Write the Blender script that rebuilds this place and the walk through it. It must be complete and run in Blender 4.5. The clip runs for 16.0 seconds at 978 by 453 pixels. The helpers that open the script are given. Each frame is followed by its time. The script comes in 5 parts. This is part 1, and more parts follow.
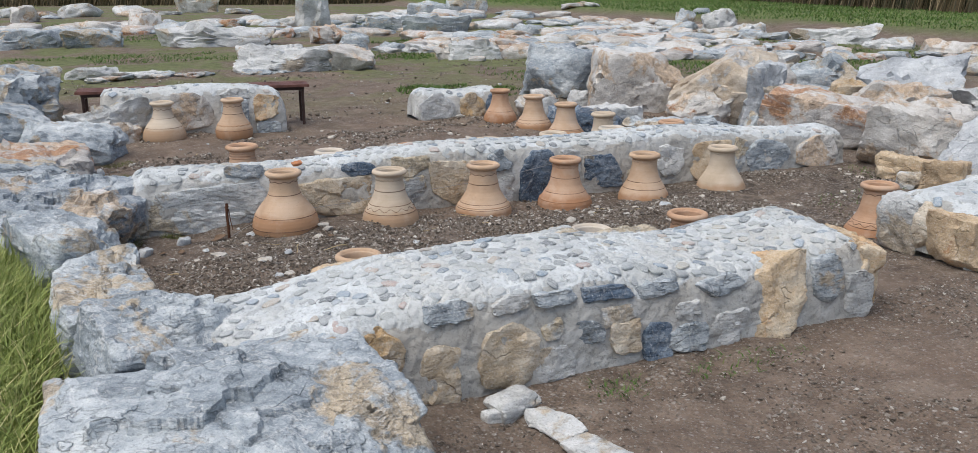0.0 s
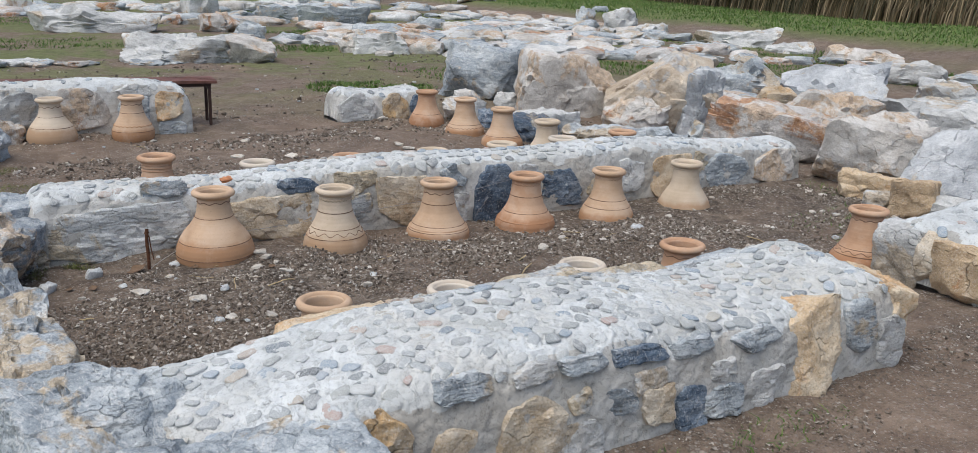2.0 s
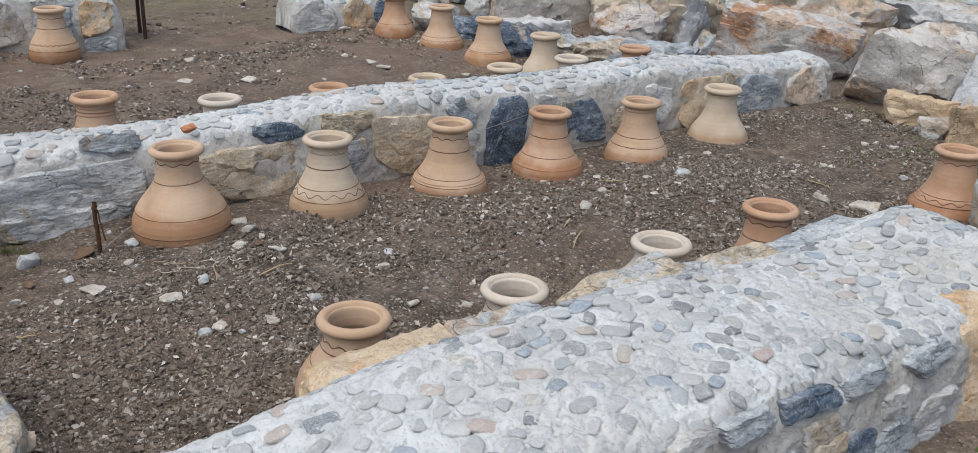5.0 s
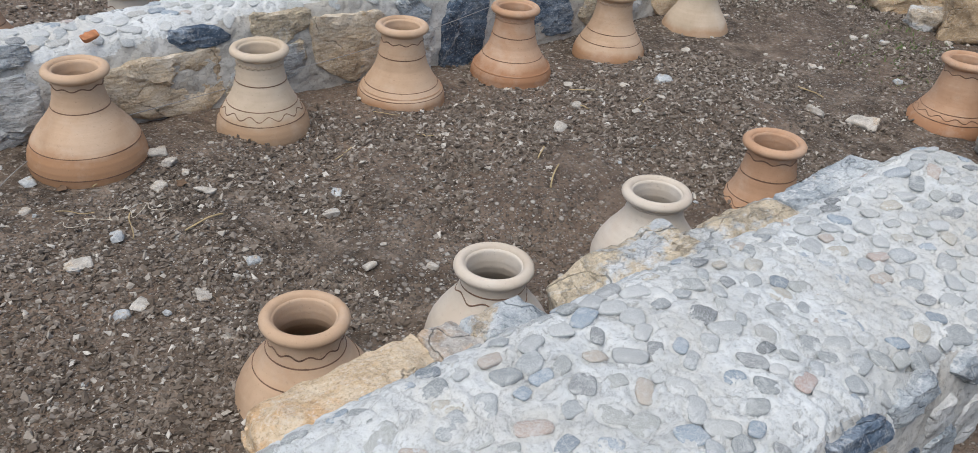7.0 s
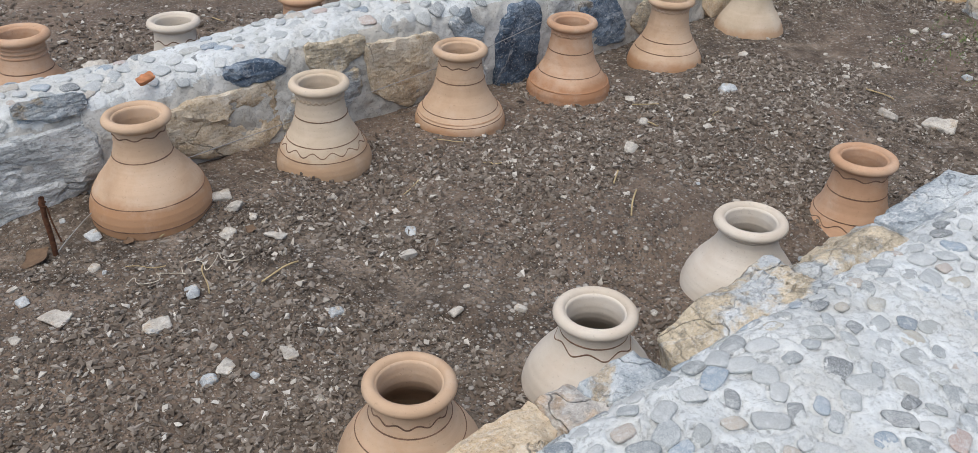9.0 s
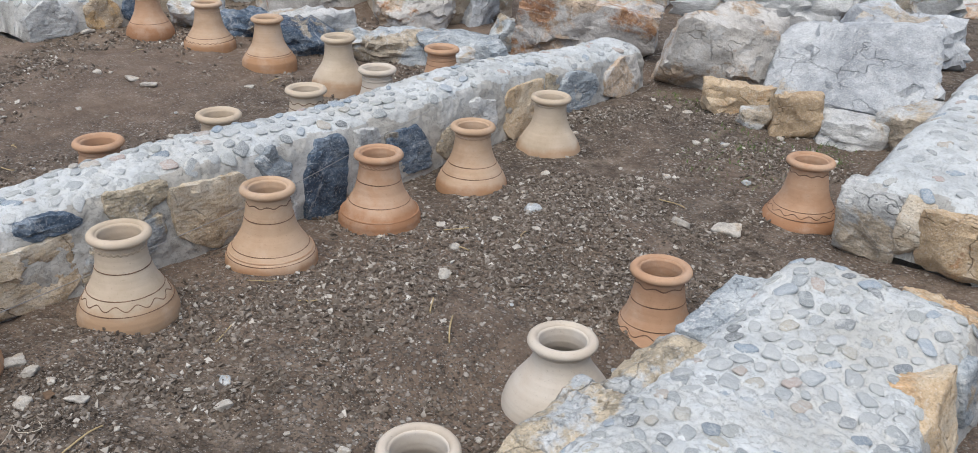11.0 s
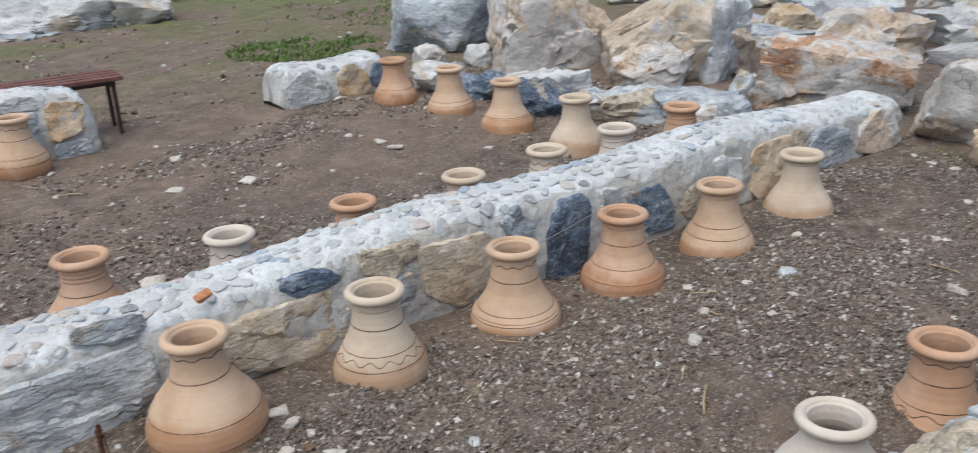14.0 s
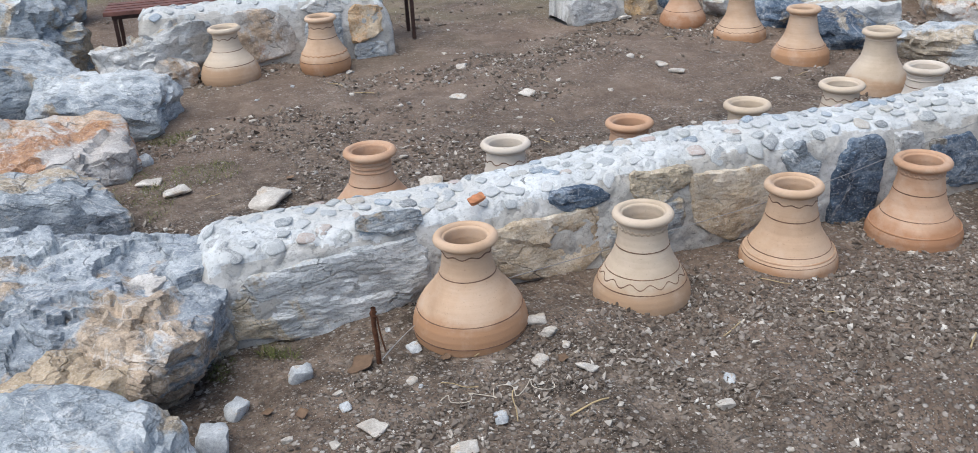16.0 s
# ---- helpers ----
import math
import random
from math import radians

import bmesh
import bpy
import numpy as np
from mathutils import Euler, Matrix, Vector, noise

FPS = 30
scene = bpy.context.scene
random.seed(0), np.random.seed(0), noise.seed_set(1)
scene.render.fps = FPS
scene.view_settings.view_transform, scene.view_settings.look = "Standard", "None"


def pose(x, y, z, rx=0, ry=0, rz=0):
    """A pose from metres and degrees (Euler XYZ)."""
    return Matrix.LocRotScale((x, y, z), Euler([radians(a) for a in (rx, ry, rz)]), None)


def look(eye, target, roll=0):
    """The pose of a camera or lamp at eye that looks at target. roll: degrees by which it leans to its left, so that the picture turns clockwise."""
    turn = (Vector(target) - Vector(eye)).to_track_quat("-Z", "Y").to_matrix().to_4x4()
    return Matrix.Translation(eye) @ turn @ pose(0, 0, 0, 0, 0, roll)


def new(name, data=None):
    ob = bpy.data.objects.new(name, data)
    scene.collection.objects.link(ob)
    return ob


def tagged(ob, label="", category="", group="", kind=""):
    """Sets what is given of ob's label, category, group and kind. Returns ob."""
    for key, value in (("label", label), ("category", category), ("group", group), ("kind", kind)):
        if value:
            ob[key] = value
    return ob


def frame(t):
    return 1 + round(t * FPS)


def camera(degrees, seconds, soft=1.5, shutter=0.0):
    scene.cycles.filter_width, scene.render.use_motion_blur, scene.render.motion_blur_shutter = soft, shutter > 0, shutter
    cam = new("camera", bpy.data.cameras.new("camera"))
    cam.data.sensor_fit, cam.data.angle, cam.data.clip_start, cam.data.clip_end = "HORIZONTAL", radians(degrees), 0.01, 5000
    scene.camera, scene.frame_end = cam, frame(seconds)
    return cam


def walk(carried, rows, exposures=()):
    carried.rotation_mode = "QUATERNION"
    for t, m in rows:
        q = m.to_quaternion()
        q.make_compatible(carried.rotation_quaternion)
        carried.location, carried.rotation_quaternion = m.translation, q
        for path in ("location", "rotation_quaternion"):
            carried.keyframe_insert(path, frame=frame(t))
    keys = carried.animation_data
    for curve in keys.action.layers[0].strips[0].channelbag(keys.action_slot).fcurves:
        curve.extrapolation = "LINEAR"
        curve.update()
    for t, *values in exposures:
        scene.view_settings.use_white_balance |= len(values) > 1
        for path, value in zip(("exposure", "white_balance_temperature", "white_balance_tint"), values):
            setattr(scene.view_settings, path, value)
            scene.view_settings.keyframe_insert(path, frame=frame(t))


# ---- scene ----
cam = camera(54.3, 16.0, 0.6, 0.3)
PATH = [
    (0, (0.088, -0.043, 1.577), (0.866, 1.728, 1.069), -0.27),
    (0.5, (0.009, 0.181, 1.566), (0.788, 1.951, 1.057), -0.05),
    (1, (-0.064, 0.387, 1.621), (0.866, 2.083, 1.112), 1.09),
    (1.5, (-0.064, 0.585, 1.579), (0.908, 2.251, 1.050), 1.46),
    (2, (-0.026, 0.814, 1.592), (0.969, 2.469, 1.071), 1.82),
    (2.5, (-0.055, 1.033, 1.589), (0.958, 2.676, 1.067), 1.93),
    (3, (-0.123, 1.226, 1.595), (0.932, 2.827, 1.024), 2.16),
    (3.5, (-0.105, 1.371, 1.570), (0.981, 2.915, 0.908), 2.59),
    (4, (-0.022, 1.573, 1.562), (1.060, 3.097, 0.850), 2.43),
    (4.2, (0.009, 1.641, 1.573), (1.096, 3.162, 0.862), 2.45),
    (6.3, (0.288, 2.453, 1.630), (1.352, 3.865, 0.695), 2.48),
    (6.5, (0.328, 2.494, 1.667), (1.389, 3.872, 0.679), 2.70),
    (7, (0.379, 2.570, 1.717), (1.502, 3.870, 0.693), 4.40),
    (7.5, (0.375, 2.693, 1.741), (1.568, 3.928, 0.715), 5.52),
    (8, (0.337, 2.806, 1.798), (1.590, 3.982, 0.775), 4.91),
    (8.5, (0.299, 2.847, 1.791), (1.451, 4.107, 0.749), 2.81),
    (9, (0.323, 2.863, 1.777), (1.414, 4.173, 0.732), 1.35),
    (9.5, (0.364, 2.850, 1.789), (1.580, 4.052, 0.750), 3.07),
    (10, (0.395, 2.831, 1.813), (1.794, 3.903, 0.867), 3.43),
    (10.2, (0.374, 2.812, 1.853), (1.809, 3.877, 0.955), 3.63),
    (12.5, (0.344, 2.942, 1.838), (1.683, 4.228, 1.094), 0.53),
    (13, (0.327, 2.963, 1.846), (1.650, 4.285, 1.138), 0.10),
    (13.5, (0.334, 2.966, 1.839), (1.602, 4.342, 1.135), -0.69),
    (14, (0.343, 2.979, 1.822), (1.470, 4.472, 1.112), -2.70),
    (14.5, (0.329, 2.993, 1.815), (1.232, 4.606, 1.052), -4.44),
    (15, (0.352, 3.000, 1.795), (1.122, 4.656, 0.978), -3.96),
    (15.5, (0.345, 2.999, 1.792), (1.022, 4.684, 0.954), -4.03),
    (16, (0.331, 3.018, 1.791), (0.948, 4.730, 0.962), -3.15),
]
walk(cam, [(t, look(e, g, r)) for t, e, g, r in PATH],
     [(0, 0.24, 6450, 8), (2, 0.24, 6450, 8), (4, 0.14, 6480, 8), (8, 0.22, 6480, 8), (10, 0.25, 6450, 8), (13, 0.19, 6460, 8), (14.2, 0.36, 6280, 7), (15, 0.48, 6200, 8), (16, 0.46, 6200, 8)])

# ---- light ----
world = bpy.data.worlds.new("sky")
scene.world = world
world.use_nodes = True
wn = world.node_tree
sky = wn.nodes.new("ShaderNodeTexSky")
sky.sky_type = 'NISHITA'
sky.sun_disc = False
sky.sun_elevation = radians(67)
sky.sun_rotation = radians(-110)
sky.air_density, sky.dust_density, sky.ozone_density = 1.0, 3.0, 1.0
wn.links.new(sky.outputs[0], wn.nodes["Background"].inputs[0])
wn.nodes["Background"].inputs[1].default_value = 0.11
sun_data = bpy.data.lights.new("sun", 'SUN')
sun_data.energy, sun_data.angle, sun_data.color = 1.9, radians(80), (1.0, 0.95, 0.87)
sun = new("sun", sun_data)
sun.matrix_world = look((-4, -1.5, 10), (0, 0, 0))


# ---- noise ----
def lattice(i, j, k, seed):
    n = (i * 374761393 + j * 668265263 + k * 2147483647 + seed * 1274126177) & 0xFFFFFFFF
    n = ((n ^ (n >> 13)) * 1274126177) & 0xFFFFFFFF
    n = ((n ^ (n >> 16)) * 2246822519) & 0xFFFFFFFF
    return ((n ^ (n >> 15)) & 0xFFFF) / 32767.5 - 1.0


def vnoise(p, seed=0):
    p = np.asarray(p, float)
    c = np.floor(p).astype(np.int64)
    f = p - c
    f = f * f * f * (f * (f * 6 - 15) + 10)
    out = 0.0
    for a in (0, 1):
        for b in (0, 1):
            for d in (0, 1):
                w = (f[:, 0] if a else 1 - f[:, 0]) * (f[:, 1] if b else 1 - f[:, 1]) * (f[:, 2] if d else 1 - f[:, 2])
                out = out + w * lattice(c[:, 0] + a, c[:, 1] + b, c[:, 2] + d, seed)
    return out


def fbm(p, octaves=4, seed=0, gain=0.5):
    p = np.asarray(p, float)
    out, amp = 0.0, 1.0
    for o in range(octaves):
        out = out + amp * vnoise(p * 2.03 ** o + 17.3 * o, seed + o)
        amp *= gain
    return out


def smooth(a, b, x):
    t = np.clip((x - a) / (b - a), 0, 1)
    return t * t * (3 - 2 * t)


# ---- materials ----
class Mat:
    """A node material with short calls."""

    def __init__(self, name, space="Object", shift=True):
        self.m = bpy.data.materials.new(name)
        self.m.use_nodes = True
        self.t = self.m.node_tree
        self.p = self.t.nodes["Principled BSDF"]
        self.p.inputs["Specular IOR Level"].default_value = 0.3
        co = self.t.nodes.new("ShaderNodeTexCoord").outputs[space]
        info = self.t.nodes.new("ShaderNodeObjectInfo")
        self.rand = info.outputs["Random"]
        if shift:
            off = self.math('MULTIPLY', self.rand, 53.0)
            add = self.t.nodes.new("ShaderNodeVectorMath")
            self.t.links.new(co, add.inputs[0])
            self.t.links.new(off, add.inputs[1])
            co = add.outputs[0]
        self.co = co

    def put(self, sock, v):
        if hasattr(v, "is_output"):
            self.t.links.new(v, sock)
        elif isinstance(v, (tuple, list)) and sock.type == 'RGBA':
            sock.default_value = (*v[:3], 1)
        else:
            sock.default_value = v

    def math(self, op, a, b=0.0, c=0.0):
        n = self.t.nodes.new("ShaderNodeMath")
        n.operation = op
        for s, v in zip(n.inputs, (a, b, c)):
            self.put(s, v)
        return n.outputs[0]

    def stretch(self, scale, turn=(0, 0, 0)):
        n = self.t.nodes.new("ShaderNodeMapping")
        n.inputs["Scale"].default_value = scale
        n.inputs["Rotation"].default_value = [radians(a) for a in turn]
        self.t.links.new(self.co, n.inputs[0])
        return n.outputs[0]

    def noise(self, scale, detail=5, rough=0.6, distort=0.0, co=None):
        n = self.t.nodes.new("ShaderNodeTexNoise")
        self.t.links.new(co or self.co, n.inputs["Vector"])
        n.inputs["Scale"].default_value, n.inputs["Detail"].default_value = scale, detail
        n.inputs["Roughness"].default_value, n.inputs["Distortion"].default_value = rough, distort
        return n.outputs[0]

    def warp(self, co, scale, amount):
        n = self.t.nodes.new("ShaderNodeTexNoise")
        self.t.links.new(co, n.inputs["Vector"])
        n.inputs["Scale"].default_value, n.inputs["Detail"].default_value = scale, 4
        v = self.t.nodes.new("ShaderNodeVectorMath")
        v.operation = 'MULTIPLY_ADD'
        self.t.links.new(n.outputs["Color"], v.inputs[0])
        v.inputs[1].default_value = (amount, amount, amount)
        self.t.links.new(co, v.inputs[2])
        return v.outputs[0]

    def cells(self, scale, feature='F1', out=0, co=None):
        n = self.t.nodes.new("ShaderNodeTexVoronoi")
        n.feature = feature
        self.t.links.new(co or self.co, n.inputs["Vector"])
        n.inputs["Scale"].default_value = scale
        return n.outputs[out]

    def ramp(self, fac, *stops):
        n = self.t.nodes.new("ShaderNodeValToRGB")
        self.put(n.inputs[0], fac)
        while len(n.color_ramp.elements) < len(stops):
            n.color_ramp.elements.new(0.5)
        for e, (at, c) in zip(n.color_ramp.elements, stops):
            e.position, e.color = at, (*c, 1) if isinstance(c, tuple) else (c, c, c, 1)
        return n.outputs[0]

    def mix(self, fac, a, b, how='MIX'):
        n = self.t.nodes.new("ShaderNodeMix")
        n.data_type, n.blend_type = 'RGBA', how
        self.put(n.inputs[0], fac), self.put(n.inputs[6], a), self.put(n.inputs[7], b)
        return n.outputs[2]

    def done(self, color, rough=0.85, height=None, bump=0.4, dist=0.02):
        self.put(self.p.inputs["Base Color"], color)
        self.put(self.p.inputs["Roughness"], rough)
        if height is not None:
            b = self.t.nodes.new("ShaderNodeBump")
            b.inputs["Strength"].default_value, b.inputs["Distance"].default_value = bump, dist
            self.put(b.inputs["Height"], height)
            self.t.links.new(b.outputs[0], self.p.inputs["Normal"])
        return self.m


def rock_material(name, dark, mid, light, stain, amount, layered=3.0, turn=(8, 5, 0), vein=0.5, rust=0.0, relief=0.026):
    m = Mat(name)
    bed = m.stretch((1, 1, layered), turn)
    rough_co = m.warp(m.co, 5.0, 0.22)
    a = m.noise(1.5, 7, 0.66, 0.3, m.stretch((1, 1, 0.5 + 0.5 * layered), turn))
    b = m.noise(13.0, 8, 0.72, 0.2, bed)
    c = m.ramp(m.math('MULTIPLY_ADD', b, 0.4, m.math('MULTIPLY', a, 0.65)), (0.39, dark), (0.51, mid), (0.63, light))
    # weathered ochre skin with torn edges
    s = m.ramp(m.math('MULTIPLY_ADD', m.noise(18, 5, 0.7), 0.18, m.noise(1.5, 6, 0.68, 0.5)), (0.70 - 0.2 * amount, 0.0), (0.745 - 0.19 * amount, 0.9))
    grain = m.ramp(m.noise(16, 6, 0.72), (0.34, tuple(0.5 * v for v in stain)), (0.5, stain), (0.68, tuple(min(0.8, 1.35 * v) for v in stain)))
    c = m.mix(s, c, grain)
    if rust:
        r = m.ramp(m.math('MULTIPLY_ADD', m.noise(22, 5, 0.7), 0.2, m.noise(1.9, 5, 0.65, 0.7)), (0.80 - 0.2 * rust, 0.0), (0.86 - 0.2 * rust, 0.85))
        c = m.mix(r, c, m.ramp(m.noise(24, 5, 0.7), (0.35, (0.22, 0.085, 0.03)), (0.65, (0.55, 0.29, 0.13))))
    # pale crystal veins and thin dark fractures
    white = m.ramp(m.math('ABSOLUTE', m.math('SUBTRACT', m.noise(2.4, 5, 0.62, 1.2), 0.52)), (0.0, vein), (0.014, 0.0))
    c = m.mix(white, c, (0.74, 0.745, 0.74))
    edge = m.cells(2.6, 'DISTANCE_TO_EDGE', 0, m.warp(m.stretch((1, 1, 0.6 + 0.5 * layered), turn), 4.0, 0.35))
    crack = m.math('MULTIPLY', m.ramp(edge, (0.0, 1.0), (0.011, 0.0)), m.ramp(m.noise(3.1, 3, 0.6), (0.47, 0.0), (0.55, 1.0)))
    lam = m.ramp(m.math('ABSOLUTE', m.math('SUBTRACT', m.noise(5.0, 6, 0.66, 0.15, m.stretch((1, 1, layered * 2.4), turn)), 0.46)), (0.0, 1.0), (0.016, 0.0))
    lam = m.math('MULTIPLY', lam, min(0.5, max(0.08, (layered - 1.2) / 4.0)))
    c = m.mix(m.math('MULTIPLY', m.math('MAXIMUM', m.math('MULTIPLY', crack, 0.3), lam), 0.7), c, tuple(0.33 * v for v in dark))
    # pitting and pale grains
    c = m.mix(m.ramp(m.noise(42, 5, 0.75), (0.58, 0.0), (0.68, 0.42)), c, tuple(0.5 * v for v in mid))
    speck = m.noise(110, 4, 0.8)
    c = m.mix(m.ramp(speck, (0.35, 0.5), (0.46, 0.0)), c, tuple(0.45 * v for v in dark))
    c = m.mix(m.ramp(speck, (0.55, 0.0), (0.67, 0.5)), c, (0.78, 0.79, 0.79))
    h = m.math('MULTIPLY', m.noise(8, 8, 0.66, 0.2, bed), 1.1)
    h = m.math('ADD', h, m.math('MULTIPLY', m.cells(11, 'F1', 0, rough_co), 0.35))
    h = m.math('ADD', h, m.math('MULTIPLY', m.cells(34, 'F1', 0, rough_co), 0.14))
    h = m.math('ADD', h, m.math('MULTIPLY', m.noise(60, 4, 0.7), 0.16))
    h = m.math('SUBTRACT', h, m.math('MULTIPLY', m.math('MAXIMUM', crack, lam), 0.45))
    return m.done(c, 0.86, h, 0.9, relief)


GREY = rock_material("grey_limestone", (0.165, 0.195, 0.225), (0.365, 0.41, 0.45), (0.64, 0.675, 0.69), (0.46, 0.38, 0.275), 0.30, 2.6, (8, 5, 0), 0.5, 0.0, 0.019)
BLUE = rock_material("blue_grey_stone", (0.025, 0.038, 0.065), (0.09, 0.135, 0.20), (0.30, 0.36, 0.43), (0.33, 0.29, 0.23), 0.2, 2.0, (30, 20, 0), 0.3)
WARM = rock_material("beige_marble", (0.31, 0.29, 0.27), (0.545, 0.52, 0.49), (0.71, 0.695, 0.675), (0.50, 0.38, 0.27), 0.42, 1.15, (20, 10, 0), 0.4, 0.35)
OCHRE = rock_material("ochre_stone", (0.27, 0.215, 0.155), (0.53, 0.43, 0.31), (0.68, 0.615, 0.515), (0.49, 0.335, 0.175), 0.42, 1.8, (40, 15, 0), 0.3)
TAN = rock_material("tan_stone", (0.33, 0.265, 0.20), (0.52, 0.43, 0.33), (0.65, 0.585, 0.50), (0.47, 0.48, 0.49), 0.16, 1.1, (30, 10, 0), 0.2)
YELLOW = rock_material("yellow_sandstone", (0.37, 0.265, 0.165), (0.60, 0.46, 0.305), (0.71, 0.61, 0.47), (0.57, 0.38, 0.215), 0.3, 1.15, (10, 25, 0), 0.2, 0.2)
RUSTY = rock_material("rust_stained_marble", (0.25, 0.235, 0.225), (0.49, 0.465, 0.445), (0.68, 0.665, 0.645), (0.50, 0.375, 0.27), 0.5, 1.2, (15, 30, 0), 0.4, 0.85)
PALE = rock_material("pale_weathered_stone", (0.31, 0.315, 0.315), (0.54, 0.55, 0.55), (0.73, 0.735, 0.73), (0.47, 0.39, 0.29), 0.32, 2.0, (5, 5, 0), 0.3)
PALE_GREY = rock_material("light_grey_slab", (0.27, 0.29, 0.315), (0.45, 0.475, 0.505), (0.66, 0.685, 0.705), (0.46, 0.40, 0.32), 0.12, 1.5, (5, 40, 0), 0.3)
SLATE = rock_material("slate_blue_limestone", (0.13, 0.155, 0.185), (0.285, 0.325, 0.37), (0.52, 0.56, 0.59), (0.47, 0.37, 0.27), 0.42, 2.6, (8, 5, 0), 0.5, 0.25, 0.019)
MIXED = rock_material("grey_and_ochre_stone", (0.28, 0.295, 0.315), (0.47, 0.50, 0.52), (0.67, 0.69, 0.70), (0.52, 0.43, 0.30), 0.74, 2.4, (20, 15, 0), 0.4)

CREAM = rock_material("cream_limestone", (0.33, 0.30, 0.265), (0.50, 0.465, 0.415), (0.68, 0.65, 0.60), (0.52, 0.43, 0.33), 0.25, 1.2, (5, 5, 0), 0.2, 0.0, 0.003)
CHALK = rock_material("bluish_white_stone", (0.27, 0.29, 0.31), (0.45, 0.48, 0.505), (0.66, 0.685, 0.70), (0.50, 0.42, 0.32), 0.2, 1.4, (5, 5, 0), 0.3, 0.0, 0.003)


def mortar_material(name, low, mid, high, dirt):
    m = Mat(name, shift=False)
    a = m.noise(4.0, 7, 0.7)
    c = m.ramp(a, (0.32, low), (0.48, mid), (0.64, high))
    c = m.mix(m.ramp(m.noise(1.6, 5, 0.65, 0.5), (0.46, 0.0), (0.66, 0.6)), c, dirt)
    fine = m.noise(80, 4, 0.8)
    c = m.mix(m.ramp(fine, (0.36, 0.45), (0.46, 0.0)), c, tuple(0.5 * v for v in low))
    c = m.mix(m.ramp(m.noise(30, 5, 0.74), (0.57, 0.0), (0.66, 0.42)), c, tuple(0.6 * v for v in mid))
    crack = m.ramp(m.math('ABSOLUTE', m.math('SUBTRACT', m.noise(6.0, 6, 0.7, 0.8), 0.5)), (0.0, 0.45), (0.008, 0.0))
    c = m.mix(crack, c, tuple(0.4 * v for v in low))
    h = m.math('ADD', m.noise(20, 6, 0.62), m.math('MULTIPLY', fine, 0.12))
    h = m.math('ADD', h, m.math('MULTIPLY', crack, -0.3))
    return m.done(c, 0.9, h, 0.7, 0.014)


def pebble_material():
    m = Mat("river_pebble")
    c = m.ramp(m.rand, (0.0, (0.47, 0.49, 0.50)), (0.14, (0.30, 0.33, 0.35)), (0.30, (0.56, 0.575, 0.575)), (0.44, (0.21, 0.235, 0.25)), (0.54, (0.40, 0.415, 0.40)),
               (0.63, (0.52, 0.54, 0.55)), (0.72, (0.075, 0.085, 0.095)), (0.78, (0.24, 0.315, 0.40)), (0.86, (0.34, 0.40, 0.47)), (0.93, (0.46, 0.42, 0.34)), (1.0, (0.45, 0.33, 0.29)))
    v = m.noise(22, 5, 0.65, 1.0, m.stretch((1, 2.5, 1), (0, 0, 30)))
    c = m.mix(m.ramp(v, (0.47, 0.0), (0.57, 0.7)), c, (0.60, 0.625, 0.635))
    c = m.mix(m.ramp(m.noise(35, 6, 0.75, 0.8), (0.5, 0.0), (0.58, 0.4)), c, (0.13, 0.145, 0.155))
    c = m.mix(m.ramp(m.noise(90, 3, 0.7), (0.6, 0.0), (0.7, 0.35)), c, (0.16, 0.165, 0.17))
    # smears of lime left by the trowel
    c = m.mix(m.ramp(m.noise(3.4, 6, 0.72, 0.5), (0.50, 0.0), (0.64, 0.55)), c, (0.60, 0.625, 0.635))
    return m.done(c, 0.6, m.noise(16, 5, 0.7), 0.35, 0.0018)


def clay_material(name, low, mid, high, foot):
    m = Mat(name)
    a = m.noise(3.2, 5, 0.6, 0.4)
    c = m.ramp(a, (0.3, low), (0.5, mid), (0.7, high))
    # a warmer firing tone on the lower belly, with an uneven edge
    raw = m.t.nodes.new("ShaderNodeTexCoord").outputs["Object"]
    pos = m.t.nodes.new("ShaderNodeSeparateXYZ")
    m.t.links.new(raw, pos.inputs[0])
    edge = m.math('ADD', m.math('MULTIPLY', pos.outputs[2], -1.0), m.math('MULTIPLY', m.noise(5, 5, 0.65), 0.10))
    edge = m.math('ADD', edge, m.math('MULTIPLY', m.rand, 0.06))
    c = m.mix(m.ramp(edge, (0.345, 0.0), (0.375, 0.85)), c, foot)
    rings = m.noise(2.0, 6, 0.7, 0.0, m.stretch((0.6, 0.6, 26)))
    c = m.mix(m.ramp(rings, (0.40, 0.14), (0.6, 0.0)), c, tuple(0.8 * v for v in low))
    dust = m.ramp(m.noise(6, 7, 0.72), (0.50, 0.0), (0.72, 0.5))
    c = m.mix(dust, c, (0.60, 0.49, 0.40))
    c = m.mix(m.ramp(m.noise(120, 3, 0.6), (0.62, 0.0), (0.74, 0.4)), c, tuple(0.55 * v for v in low))
    h = m.math('ADD', m.math('MULTIPLY', rings, 0.4), m.math('MULTIPLY', m.noise(85, 3, 0.7), 0.4))
    return m.done(c, 0.8, h, 0.25, 0.006)


